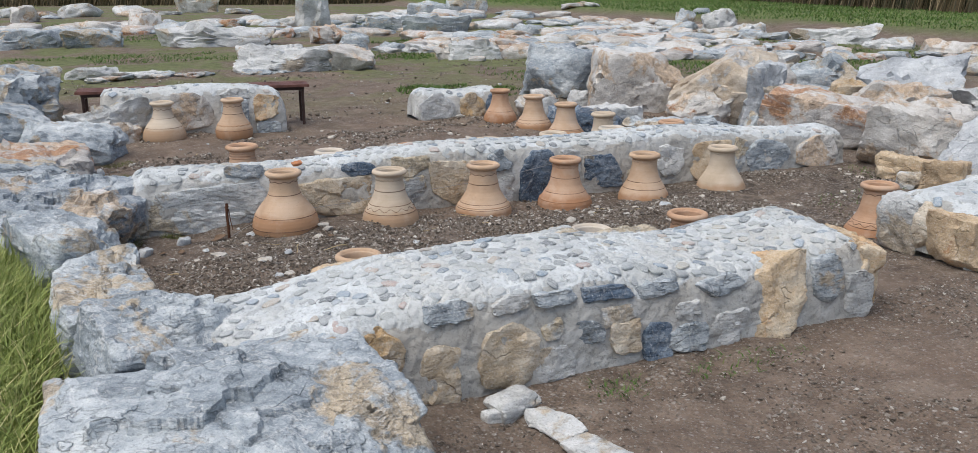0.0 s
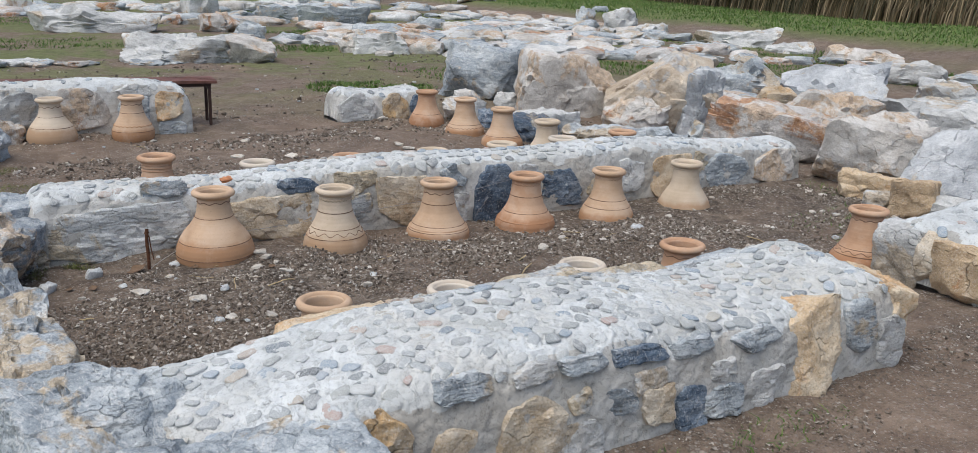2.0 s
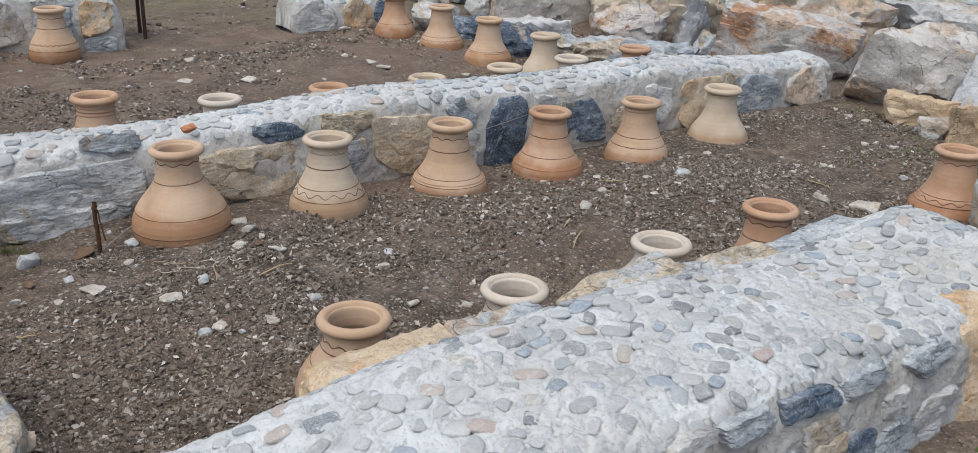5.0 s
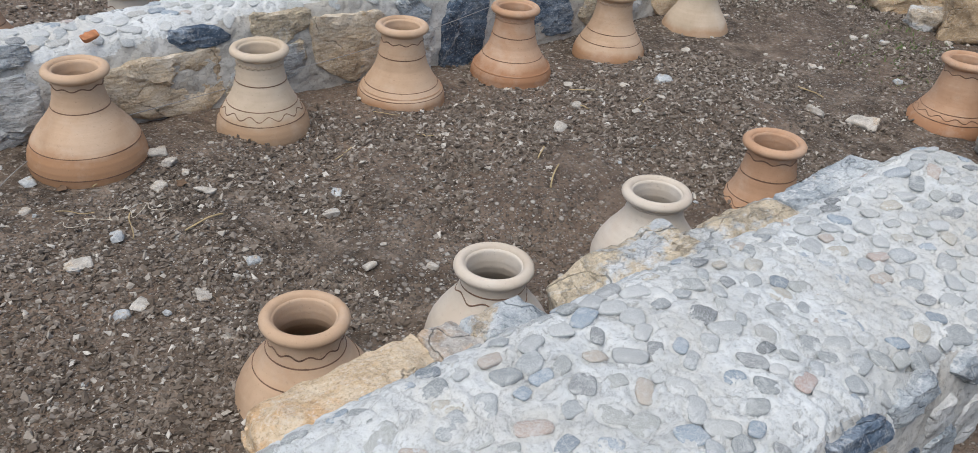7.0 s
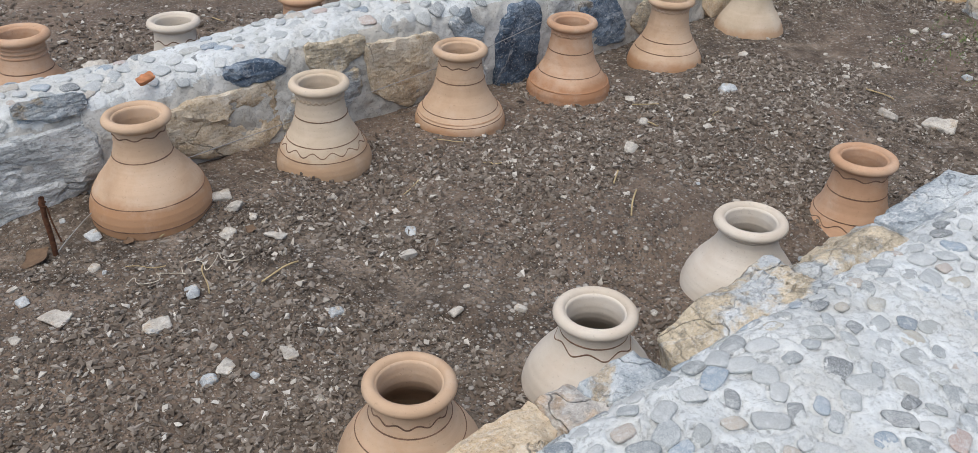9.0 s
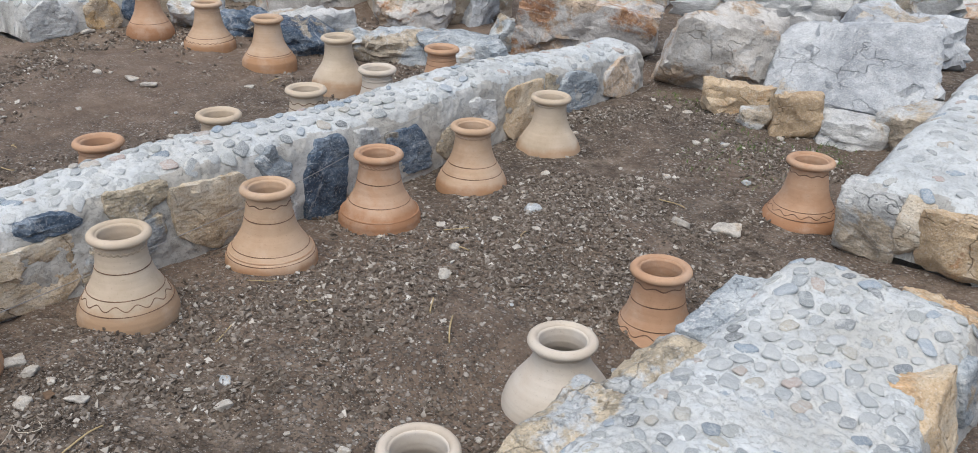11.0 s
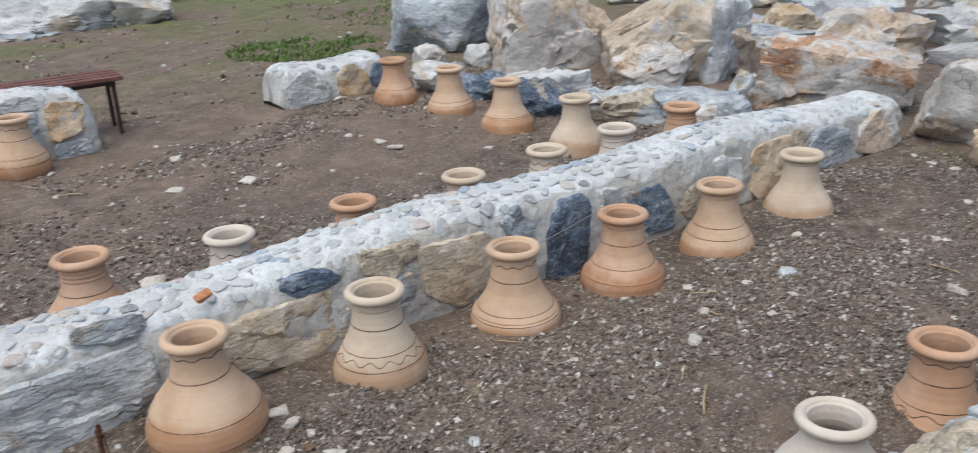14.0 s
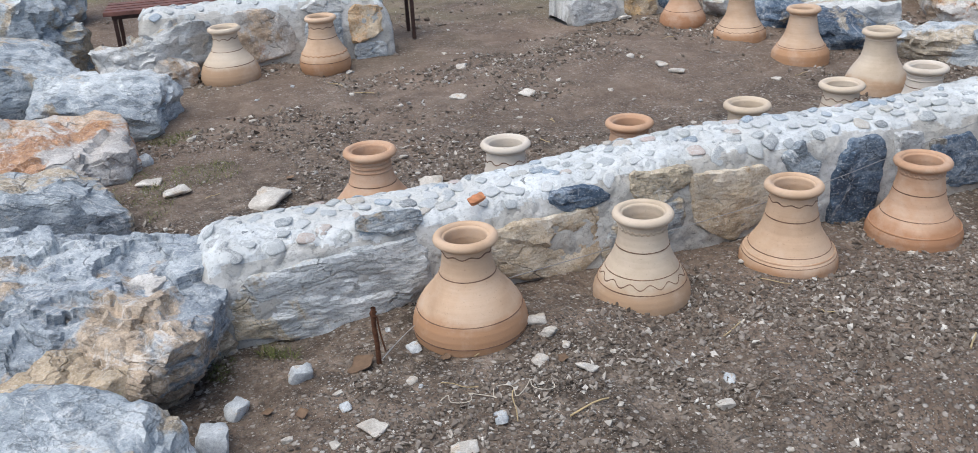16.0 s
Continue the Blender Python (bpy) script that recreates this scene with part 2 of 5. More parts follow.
CLAYS = {
    "orange": clay_material("orange_terracotta", (0.40, 0.235, 0.14), (0.515, 0.32, 0.205), (0.60, 0.41, 0.285), (0.37, 0.185, 0.095)),
    "peach": clay_material("peach_terracotta", (0.45, 0.305, 0.20), (0.565, 0.40, 0.275), (0.63, 0.48, 0.36), (0.42, 0.225, 0.115)),
    "buff": clay_material("buff_clay", (0.48, 0.385, 0.285), (0.59, 0.49, 0.38), (0.66, 0.575, 0.475), (0.43, 0.275, 0.165)),
    "pale": clay_material("pale_clay", (0.53, 0.455, 0.375), (0.635, 0.57, 0.49), (0.70, 0.65, 0.59), (0.52, 0.38, 0.265)),
}


def plain(name, color, rough=0.8, vary=0.3, scale=20, metal=0.0, bump=0.2):
    m = Mat(name)
    n = m.noise(scale, 5, 0.65)
    c = m.ramp(n, (0.3, tuple(v * (1 - vary) for v in color)), (0.7, tuple(min(1, v * (1 + vary)) for v in color)))
    m.p.inputs["Metallic"].default_value = metal
    return m.done(c, rough, n, bump, 0.01)


LINE = plain("dark_incised_line", (0.19, 0.115, 0.078), 0.85, 0.5, 30)
WOOD = plain("red_brown_painted_wood", (0.16, 0.075, 0.06), 0.6, 0.35, 12)
IRON = plain("brown_painted_iron", (0.06, 0.035, 0.03), 0.55, 0.3, 30)
RUST = plain("rusted_iron", (0.10, 0.045, 0.025), 0.9, 0.5, 60)
WIRE = plain("galvanised_wire", (0.40, 0.40, 0.40), 0.45, 0.2, 80, 0.8)
CLAY_BRICK = plain("fired_brick", (0.50, 0.22, 0.11), 0.9, 0.3, 40)
PALE_STRING = plain("weathered_string", (0.55, 0.50, 0.42), 0.9, 0.2, 60)
LEAF = plain("dead_brown_leaf", (0.16, 0.105, 0.068), 0.8, 0.35, 25)
STRAW = plain("dry_stalk", (0.42, 0.33, 0.19), 0.9, 0.3, 8)


def leafy(name, low, high, straw):
    m = Mat(name, shift=False)
    n = m.t.nodes.new("ShaderNodeNewGeometry")
    c = m.ramp(n.outputs["Random Per Island"], (0.0, low), (0.6, high), (0.8, high), (1.0, straw))
    return m.done(c, 0.6)


GRASS = leafy("meadow_grass", (0.14, 0.19, 0.045), (0.34, 0.40, 0.12), (0.68, 0.62, 0.33))
WEED = leafy("olive_weeds", (0.07, 0.085, 0.025), (0.15, 0.17, 0.055), (0.30, 0.26, 0.13))
TURF = leafy("low_green_turf", (0.05, 0.10, 0.02), (0.115, 0.20, 0.045), (0.2, 0.22, 0.08))
REED = leafy("dry_reeds", (0.03, 0.035, 0.015), (0.12, 0.09, 0.05), (0.36, 0.28, 0.17))


def soil_material():
    m = Mat("gravelly_soil", shift=False)
    big = m.noise(0.55, 5, 0.6, 0.4)
    c = m.ramp(m.noise(7, 9, 0.75), (0.34, (0.034, 0.025, 0.018)), (0.5, (0.135, 0.104, 0.080)), (0.66, (0.29, 0.235, 0.19)))
    c = m.mix(m.ramp(big, (0.42, 0.0), (0.6, 0.6)), c, (0.20, 0.145, 0.11))
    # trodden smooth earth on the path and on the open ground
    here = m.t.nodes.new("ShaderNodeSeparateXYZ")
    m.t.links.new(m.co, here.inputs[0])
    jag = m.math('MULTIPLY_ADD', m.noise(1.3, 5, 0.65), 1.6, -0.8)
    wide = m.math('ADD', here.outputs[1], jag)
    path = m.ramp(m.math('MULTIPLY', m.math('SUBTRACT', wide, 2.6), 0.7), (0.0, 1.0), (0.9, 0.0))
    open_ground = m.ramp(m.math('MULTIPLY', m.math('SUBTRACT', wide, 7.4), 0.7), (0.0, 0.0), (0.9, 0.85))
    trod = m.math('MAXIMUM', path, open_ground)
    c = m.mix(m.math('MULTIPLY', trod, 0.7), c, m.ramp(m.noise(3.0, 8, 0.72), (0.36, (0.135, 0.096, 0.072)), (0.5, (0.215, 0.157, 0.12)), (0.64, (0.30, 0.235, 0.185))))
    spread = m.math('MULTIPLY', m.ramp(m.noise(1.6, 5, 0.65), (0.36, 0.25), (0.56, 1.0)), m.math('SUBTRACT', 1.0, m.math('MULTIPLY', trod, 0.55)))
    grit = 0.0
    for size, amount in ((150, 0.95), (75, 0.9), (38, 0.7)):
        chip, tone = m.cells(size), m.cells(size, 'F1', 1)
        sep = m.t.nodes.new("ShaderNodeSeparateColor")
        m.t.links.new(tone, sep.inputs[0])
        sel = m.math('MULTIPLY', m.math('MULTIPLY', m.ramp(chip, (0.30, 1.0), (0.46, 0.0)), m.ramp(sep.outputs[1], (0.35, 0.0), (0.4, amount))), spread)
        c = m.mix(sel, c, m.ramp(sep.outputs[0], (0.0, (0.035, 0.03, 0.026)), (0.45, (0.16, 0.14, 0.122)), (0.8, (0.34, 0.31, 0.28)), (1.0, (0.62, 0.60, 0.56))))
        grit = m.math('MAXIMUM', grit, sel)
    # thin green cover on the open ground behind the pots
    pos = m.t.nodes.new("ShaderNodeSeparateXYZ")
    m.t.links.new(m.co, pos.inputs[0])
    far = m.ramp(m.math('MULTIPLY', m.math('SUBTRACT', pos.outputs[1], 9.5), 0.12), (0.0, 0.0), (0.9, 1.0))
    east = m.ramp(m.math('MULTIPLY', m.math('SUBTRACT', pos.outputs[0], 18.7), 0.9), (0.0, 0.0), (0.8, 1.0))
    patch = m.ramp(m.noise(0.45, 6, 0.68, 0.6), (0.44, 0.0), (0.54, 0.8))
    near = m.ramp(m.math('MULTIPLY', m.math('SUBTRACT', pos.outputs[0], 16.6), 0.8), (0.0, 1.0), (1.0, 0.0))
    green = m.math('MAXIMUM', m.math('MULTIPLY', m.math('MULTIPLY', far, near), patch), east)
    c = m.mix(green, c, m.ramp(m.noise(5, 6, 0.7), (0.35, (0.09, 0.115, 0.035)), (0.6, (0.17, 0.205, 0.075))))
    h = m.math('ADD', m.math('MULTIPLY', m.noise(14, 6, 0.65), 0.9), m.math('MULTIPLY', grit, 0.5))
    h = m.math('ADD', h, m.math('MULTIPLY', m.noise(70, 3, 0.65), 0.2))
    return m.done(c, 0.93, h, 1.0, 0.02)


SOIL = soil_material()
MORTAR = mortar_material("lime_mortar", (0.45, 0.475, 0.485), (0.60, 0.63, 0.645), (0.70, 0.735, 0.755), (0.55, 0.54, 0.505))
# beige mortar for the wall faces, with their shade put into its colour
SHADED_POINTING = mortar_material("shaded_beige_pointing_mortar", (0.34, 0.335, 0.32), (0.475, 0.475, 0.46), (0.59, 0.595, 0.59), (0.45, 0.41, 0.35))
PEBBLE = pebble_material()


def gravel_material():
    m = Mat("gravel_chips", shift=False)
    n = m.t.nodes.new("ShaderNodeNewGeometry")
    c = m.ramp(n.outputs["Random Per Island"], (0.0, (0.095, 0.077, 0.062)), (0.3, (0.15, 0.123, 0.10)), (0.62, (0.215, 0.184, 0.155)), (0.84, (0.32, 0.285, 0.25)), (0.95, (0.45, 0.42, 0.375)), (1.0, (0.68, 0.655, 0.61)))
    return m.done(m.mix(m.ramp(m.noise(60, 3), (0.4, 0.0), (0.7, 0.35)), c, (0.19, 0.155, 0.13)), 0.9)


GRAVEL = gravel_material()


# ---- mesh helpers ----
def mesh_from(name, verts, faces, material, smooth_faces=True):
    me = bpy.data.meshes.new(name)
    me.from_pydata(verts if isinstance(verts, list) else np.asarray(verts).tolist(), [], faces)
    me.materials.append(material)
    if smooth_faces:
        me.polygons.foreach_set("use_smooth", [True] * len(me.polygons))
    me.update()
    return me


def part(name, me, parent, label="", m=None):
    ob = new(name, me)
    ob.parent = parent
    if m is not None:
        ob.matrix_basis = m
    return tagged(ob, label)


BALLS = {}


def ball(level):
    """Directions and faces of an icosphere."""
    if level not in BALLS:
        bm = bmesh.new()
        bmesh.ops.create_icosphere(bm, subdivisions=level, radius=1.0)
        bm.verts.ensure_lookup_table()
        v = np.array([x.co[:] for x in bm.verts])
        f = [[x.index for x in face.verts] for face in bm.faces]
        bm.free()
        BALLS[level] = (v / np.linalg.norm(v, axis=1)[:, None], f)
    return BALLS[level]


def chipped(q, p_seed, count, off, tilt, squash=(1, 1, 1)):
    """Broken facets: each patch of the surface is shifted and tilted as one piece, with a jagged border."""
    rng = np.random.RandomState(p_seed)
    w = (q + 0.10 * np.stack([fbm(q * 5 + 7 * k, 3, p_seed + k) for k in range(3)], 1)) * np.array(squash)
    at = w[rng.randint(len(w), size=count)]
    best, near = np.full(len(w), 1e9), np.zeros(len(w), int)
    for k in range(count):
        e = ((w - at[k]) ** 2).sum(1)
        hit = e < best
        best[hit], near[hit] = e[hit], k
    o, g = rng.normal(0, off, count), rng.normal(0, tilt, (count, 3))
    return o[near] + ((w - at[near]) * g[near]).sum(1)


def rock_mesh(name, size, seed, material, cuts=9, level=4, rough=0.05, layered=0.0, sharp=16, low=0.72, box=1.0, chips=1.0, upright=False, planes=()):
    """A broken angular stone: a polyhedron of cleavage planes with chipped facets, lumps and bedding."""
    rng = np.random.RandomState(seed)
    d, f = ball(level)
    normals = [(1, 0, 0), (-1, 0, 0), (0, 1, 0), (0, -1, 0), (0, 0, 1), (0, 0, -1)]
    normals = [np.array(n) + rng.normal(0, 0.10, 3) * ((0.6, 0.3, 0.6) if upright else (1, 1, 1)) for n in normals]
    dist = [box * rng.uniform(0.9, 1.0) for n in normals]
    if upright:
        dist[2] = dist[3] = 1.0
    for _ in range(cuts):
        n = rng.normal(0, 1, 3)
        n[2] *= 0.8
        if upright:
            n[1] *= 0.15
        normals.append(n)
        dist.append(rng.uniform(low, 1.12))
    for n, at in planes:
        normals.append(np.array(n, float))
        dist.append(at)
    n = np.array([v / np.linalg.norm(v) for v in normals])
    g = np.maximum(d @ n.T, 1e-6) / np.array(dist)
    sharp = sharp * (1 + 1.6 * min(1.0, chips))
    r = (g ** sharp).sum(1) ** (-1 / sharp)
    s = np.array(size) / 2
    p = d * r[:, None] * s
    mean = float(np.mean(size))
    q = p / mean
    lump = fbm(q * 2.4 + seed, 4, seed) * rough * (0.7 if chips else 1.0)
    fine = fbm(q * 9 + seed, 4, seed + 9, 0.62) * rough * 0.28
    if chips:
        k = chips * rough / 0.05
        lump = lump + chipped(q, seed + 31, 10 + 4 * level, 0.008 * k, 0.15 * k)
        if level > 3:
            fine = fine + chipped(q, seed + 57, 45 * (level - 3), 0.0025 * k, 0.09 * k)
    p = p + d * ((lump + fine) * mean)[:, None]
    if layered:
        tilt = rng.normal(0, 0.12, 2)
        z = (p[:, 2] + tilt[0] * p[:, 0] + tilt[1] * p[:, 1]) / mean
        bed = np.stack([p[:, 0] / mean * 1.2, p[:, 1] / mean * 1.2, z * 11 + seed], 1)
        step = np.tanh(4.0 * vnoise(bed, seed + 5)) + 0.5 * vnoise(bed * np.array([2.2, 2.2, 2.4]), seed + 6)
        flat = d * np.array([1, 1, 0.2])
        p = p + flat * (step * layered * mean)[:, None]
        # sheets split off the upper face
        sheet = chipped(p / mean, seed + 71, 16 + 4 * level, 0.55 * layered, 0.9 * layered, (0.7, 1.3, 0.15))
        p[:, 2] += sheet * mean * np.clip(d[:, 2] * 3, 0, 1)
    me = mesh_from(name, p, f, material)
    if chips:
        me.set_sharp_from_angle(angle=radians(38))
    return me


def ground_z(x, y):
    x, y = np.atleast_1d(np.asarray(x, float)), np.atleast_1d(np.asarray(y, float))
    p = np.stack([x, y, 0 * x], 1)
    near = 1 - smooth(25, 60, np.hypot(x, y))
    z = 0.03 * fbm(p * 0.9, 3, 3) * near + 0.016 * fbm(p * 4, 3, 5) * near + 0.006 * fbm(p * 14, 2, 8) * near
    # heaped earth along the middle of the pot trench
    z += 0.085 * np.exp(-((y - 5.05 - 0.1 * np.sin(1.7 * x)) / 0.38) ** 2) * smooth(1.5, 2.4, x) * (1 - smooth(3.8, 4.8, x))
    z += 0.05 * np.exp(-((y - 7.15) / 0.35) ** 2) * smooth(0.8, 1.6, x) * (1 - smooth(3.8, 4.6, x))
    z -= 0.04 * (1 - smooth(2.9, 3.6, y)) * smooth(0.9, 1.3, x)
    z += 0.06 * (1 - smooth(-0.5, 0.0, x)) * (1 - smooth(9, 12, y))
    z += 0.34 * smooth(18.0, 18.7, x - 0.03 * (y - 15) + 0.35 * np.sin(y * 0.7)) * (1 - smooth(60, 120, np.hypot(x, y)))
    return z


def gz(x, y):
    return float(ground_z(x, y)[0])


STONE_TAGS = {GREY: "blue-grey weathered limestone", WARM: "beige veined marble", OCHRE: "ochre-brown rough stone", YELLOW: "yellow sandstone",
              RUSTY: "beige marble with rust-orange stains", PALE: "pale weathered limestone", BLUE: "dark blue-grey stone", PALE_GREY: "light grey smooth stone", SLATE: "slate-blue weathered limestone", CREAM: "cream-white limestone", CHALK: "bluish-white stone", TAN: "tan weathered stone", MIXED: "grey stone with ochre patches"}


def stone(kind, x, y, w, d, h, material, seed, turn=0.0, tip=(0, 0), level=4, up=None, cuts=9, rough=0.05, layered=0.0, low=0.72, said="resting on bare soil", group="", category="rock", sharp=16, chips=1.0, planes=()):
    """One loose or half-buried stone; h is its height above the ground, a quarter more is below it."""
    me = rock_mesh(kind, (w, d, h * 1.3), seed, material, cuts, level, rough, layered, sharp, low, 1.0, chips, False, planes)
    ob = new(kind, me)
    base = gz(x, y) if up is None else up
    ob.matrix_basis = pose(x, y, base + h - h * 0.65, tip[0], tip[1], turn)
    return tagged(ob, f"{STONE_TAGS[material]} {kind.replace('_', ' ')} {said}", category, group)


# ---- ground ----
def axis(lo, hi, step, end_lo, end_hi):
    mid = np.arange(lo, hi + step / 2, step)
    out, g = [], step
    v = hi
    while v < end_hi:
        g *= 1.13
        v += g
        out.append(min(v, end_hi))
    back, g, v = [], step, lo
    while v > end_lo:
        g *= 1.13
        v -= g
        back.append(max(v, end_lo))
    return np.array(back[::-1] + mid.tolist() + out)


def build_ground():
    xs, ys = axis(-1.5, 8.0, 0.045, -900, 900), axis(1.5, 12.0, 0.045, -900, 900)
    X, Y = np.meshgrid(xs, ys)
    z = ground_z(X.ravel(), Y.ravel())
    nx, ny = len(xs), len(ys)
    idx = np.arange(nx * ny).reshape(ny, nx)
    quads = np.stack([idx[:-1, :-1], idx[:-1, 1:], idx[1:, 1:], idx[1:, :-1]], -1).reshape(-1, 4)
    ob = new("ground", mesh_from("ground", np.stack([X.ravel(), Y.ravel(), z], 1), quads.tolist(), SOIL))
    tagged(ob, "dark brown gravelly bare soil with thin green patches", "ground", kind="structure")


build_ground()


# ---- mortared walls ----
PEBBLES = []
for k in range(9):
    rng = np.random.RandomState(300 + k)
    PEBBLES.append(rock_mesh("pebble", (1.0, rng.uniform(0.55, 0.85), rng.uniform(0.45, 0.6)), 310 + k, PEBBLE, 5, 3, 0.03, 0, 5, 0.85, 1.0, 0))


class Wall:
    """A rubble wall along x in lime mortar, with a rounded top set with river pebbles."""

    def __init__(self, name, label, x0, x1, y0, y1, height, lean=0.0, bend=None, power=5.0, step=0.009, rear=None):
        self.x0, self.x1, self.y0, self.y1, self.height, self.lean, self.power = x0, x1, y0, y1, height, lean, power
        self.rear = rear or power
        self.bend = bend or (lambda x: 0.0 * x)
        self.pebbles, self.step = [], step
        self.name, self.label = name, label
        self.ob = new(name)

    def ends(self, x):
        t = np.clip(np.maximum((self.x0 + 0.16 - x), (x - self.x1 + 0.16)) / 0.16, 0, 0.9999)
        return (1 - t ** 3) ** (1 / 3)

    def top(self, x, y):
        k = self.ends(x)
        hw = (self.y1 - self.y0) / 2 * (0.75 + 0.25 * k)
        s = np.clip((y - (self.y0 + self.y1) / 2 - self.bend(x)) / hw, -1, 1)
        return k * self.height(x) * (1 - np.abs(s) ** np.where(s < 0, self.power, self.rear)) ** (1 / 2.2) * (1 + self.lean * s)

    def scatter(self, seed, gap, size, y_in=(0.1, 0.9), bare=()):
        rng = np.random.RandomState(seed)
        grid = {}
        for _ in range(9000):
            x = rng.uniform(self.x0 + 0.05, self.x1 - 0.06)
            y = self.y0 + (self.y1 - self.y0) * rng.uniform(*y_in) + float(self.bend(x))
            if any(a < x < b and c < y < e for a, b, c, e in bare):
                continue
            g = gap * rng.uniform(0.85, 1.2)
            c = (int(x / 0.1), int(y / 0.1))
            if all(math.hypot((x - a) * 0.85, y - b) > g for i in (-2, -1, 0, 1, 2) for j in (-2, -1, 0, 1, 2) for a, b in grid.get((c[0] + i, c[1] + j), ())):
                grid.setdefault(c, []).append((x, y))
                e = 0.015
                zx = float(self.top(x + e, y) - self.top(x - e, y)) / (2 * e)
                zy = float(self.top(x, y + e) - self.top(x, y - e)) / (2 * e)
                if math.hypot(zx, zy) > 1.6:
                    continue
                n = Vector((-zx, -zy, 1)).normalized()
                self.pebbles.append((x, y, float(self.top(x, y)), n, rng.uniform(*size), rng.uniform(-50, 50) + (180 if rng.rand() > 0.5 else 0), rng.randint(9)))

    def build(self, seed):
        nx = int((self.x1 - self.x0) / self.step)
        xs = self.x0 + (self.x1 - self.x0) * (np.arange(nx + 1) / nx)
        s = np.sin(np.linspace(-1, 1, 401) * math.pi / 2)
        hw, hm = (self.y1 - self.y0) / 2, float(np.mean(self.height(xs)))
        zz = hm * (1 - np.abs(s) ** np.where(s < 0, self.power, self.rear)) ** (1 / 2.2)
        py, pz = np.r_[-1, s, 1] * hw, np.r_[-0.15, zz, -0.15]
        arc = np.r_[0, np.cumsum(np.hypot(np.diff(py), np.diff(pz)))]
        ns = int(arc[-1] / self.step)
        at = np.linspace(0, arc[-1], ns + 1)
        sy, below = np.interp(at, arc, py / hw), np.minimum(np.interp(at, arc, pz), 0)
        X = np.repeat(xs, ns + 1)
        k = self.ends(X)
        S, B = np.tile(sy, nx + 1), np.tile(below, nx + 1)
        Y = (self.y0 + self.y1) / 2 + self.bend(X) + S * (self.y1 - self.y0) / 2 * (0.75 + 0.25 * k)
        Z = self.top(X, Y - 1e-6 * S)
        Z = np.where(B < 0, B, Z)
        p = np.stack([X, Y, Z], 1)
        g = p.reshape(nx + 1, ns + 1, 3)
        n = np.cross(np.gradient(g, axis=0), np.gradient(g, axis=1)).reshape(-1, 3)
        n /= np.maximum(np.linalg.norm(n, axis=1), 1e-9)[:, None]
        if n[:, 2].mean() < 0:
            n = -n
        move = 0.007 * fbm(p * 4, 2, seed) + 0.0045 * fbm(p * 24, 4, seed + 4, 0.6)
        face = 1 - smooth(0.3, 0.75, np.abs(n[:, 2]))
        move += face * (0.006 * fbm(p * 4, 3, seed + 8, 0.5) + 0.0025 * fbm(p * 30, 3, seed + 12, 0.6))
        # a worn gap round every set pebble
        for x, y, z, nn, size, turn, kind in self.pebbles:
            i0, i1 = np.searchsorted(xs, (x - size, x + size))
            block = slice(i0 * (ns + 1), i1 * (ns + 1))
            q = p[block] - (x, y, z)
            dx, dy = q[:, 0] * math.cos(radians(turn)) + q[:, 1] * math.sin(radians(turn)), -q[:, 0] * math.sin(radians(turn)) + q[:, 1] * math.cos(radians(turn))
            r = np.sqrt((dx / (0.5 * size)) ** 2 + (dy / (0.37 * size)) ** 2)
            move[block] -= 0.009 * np.exp(-((r - 1.02) / 0.12) ** 2) * (np.abs(q[:, 2]) < 0.08)
        p = p + n * move[:, None]
        idx = np.arange((nx + 1) * (ns + 1)).reshape(nx + 1, ns + 1)
        quads = np.stack([idx[:-1, :-1], idx[1:, :-1], idx[1:, 1:], idx[:-1, 1:]], -1).reshape(-1, 4).tolist()
        quads += [idx[0, ::-1].tolist()[:], idx[-1, :].tolist()]
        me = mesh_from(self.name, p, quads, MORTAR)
        me.materials.append(SHADED_POINTING)
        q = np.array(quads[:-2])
        # steep faces take the darker mortar, their shade included in its colour
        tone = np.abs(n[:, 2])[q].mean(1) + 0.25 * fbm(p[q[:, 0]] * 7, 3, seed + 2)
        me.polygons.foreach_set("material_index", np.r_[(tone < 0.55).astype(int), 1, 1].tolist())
        part("core", me, self.ob, "pale grey lime mortar core")
        tagged(self.ob, self.label, "wall", kind="structure")
        return self

    def set_pebbles(self):
        for x, y, z, n, size, turn, kind in self.pebbles:
            q = Vector((0, 0, 1)).rotation_difference(n).to_matrix().to_4x4()
            m = Matrix.Translation(Vector((x, y, z)) - n * size * 0.058) @ q @ pose(0, 0, 0, 0, 0, turn) @ Matrix.Diagonal((size, size, size * 0.44, 1))
            part("pebble", PEBBLES[kind], self.ob, "", m)

    def surface(self, x, z):
        """Where the front face stands at height z."""
        t = min(0.97, max(0.0, z / float(self.height(x)))) ** 2.2
        k = float(self.ends(np.array([x]))[0])
        return (self.y0 + self.y1) / 2 + float(self.bend(x)) - (1 - t) ** (1 / self.power) * (self.y1 - self.y0) / 2 * (0.75 + 0.25 * k)

    def face_stone(self, xa, xb, za, zb, material, seed, y=None, thick=0.16, proud=0.012, turn=0.0, level=4):
        """A building stone let into the face, flush with the mortar; y places it elsewhere on the wall."""
        big = xb - xa > 0.3
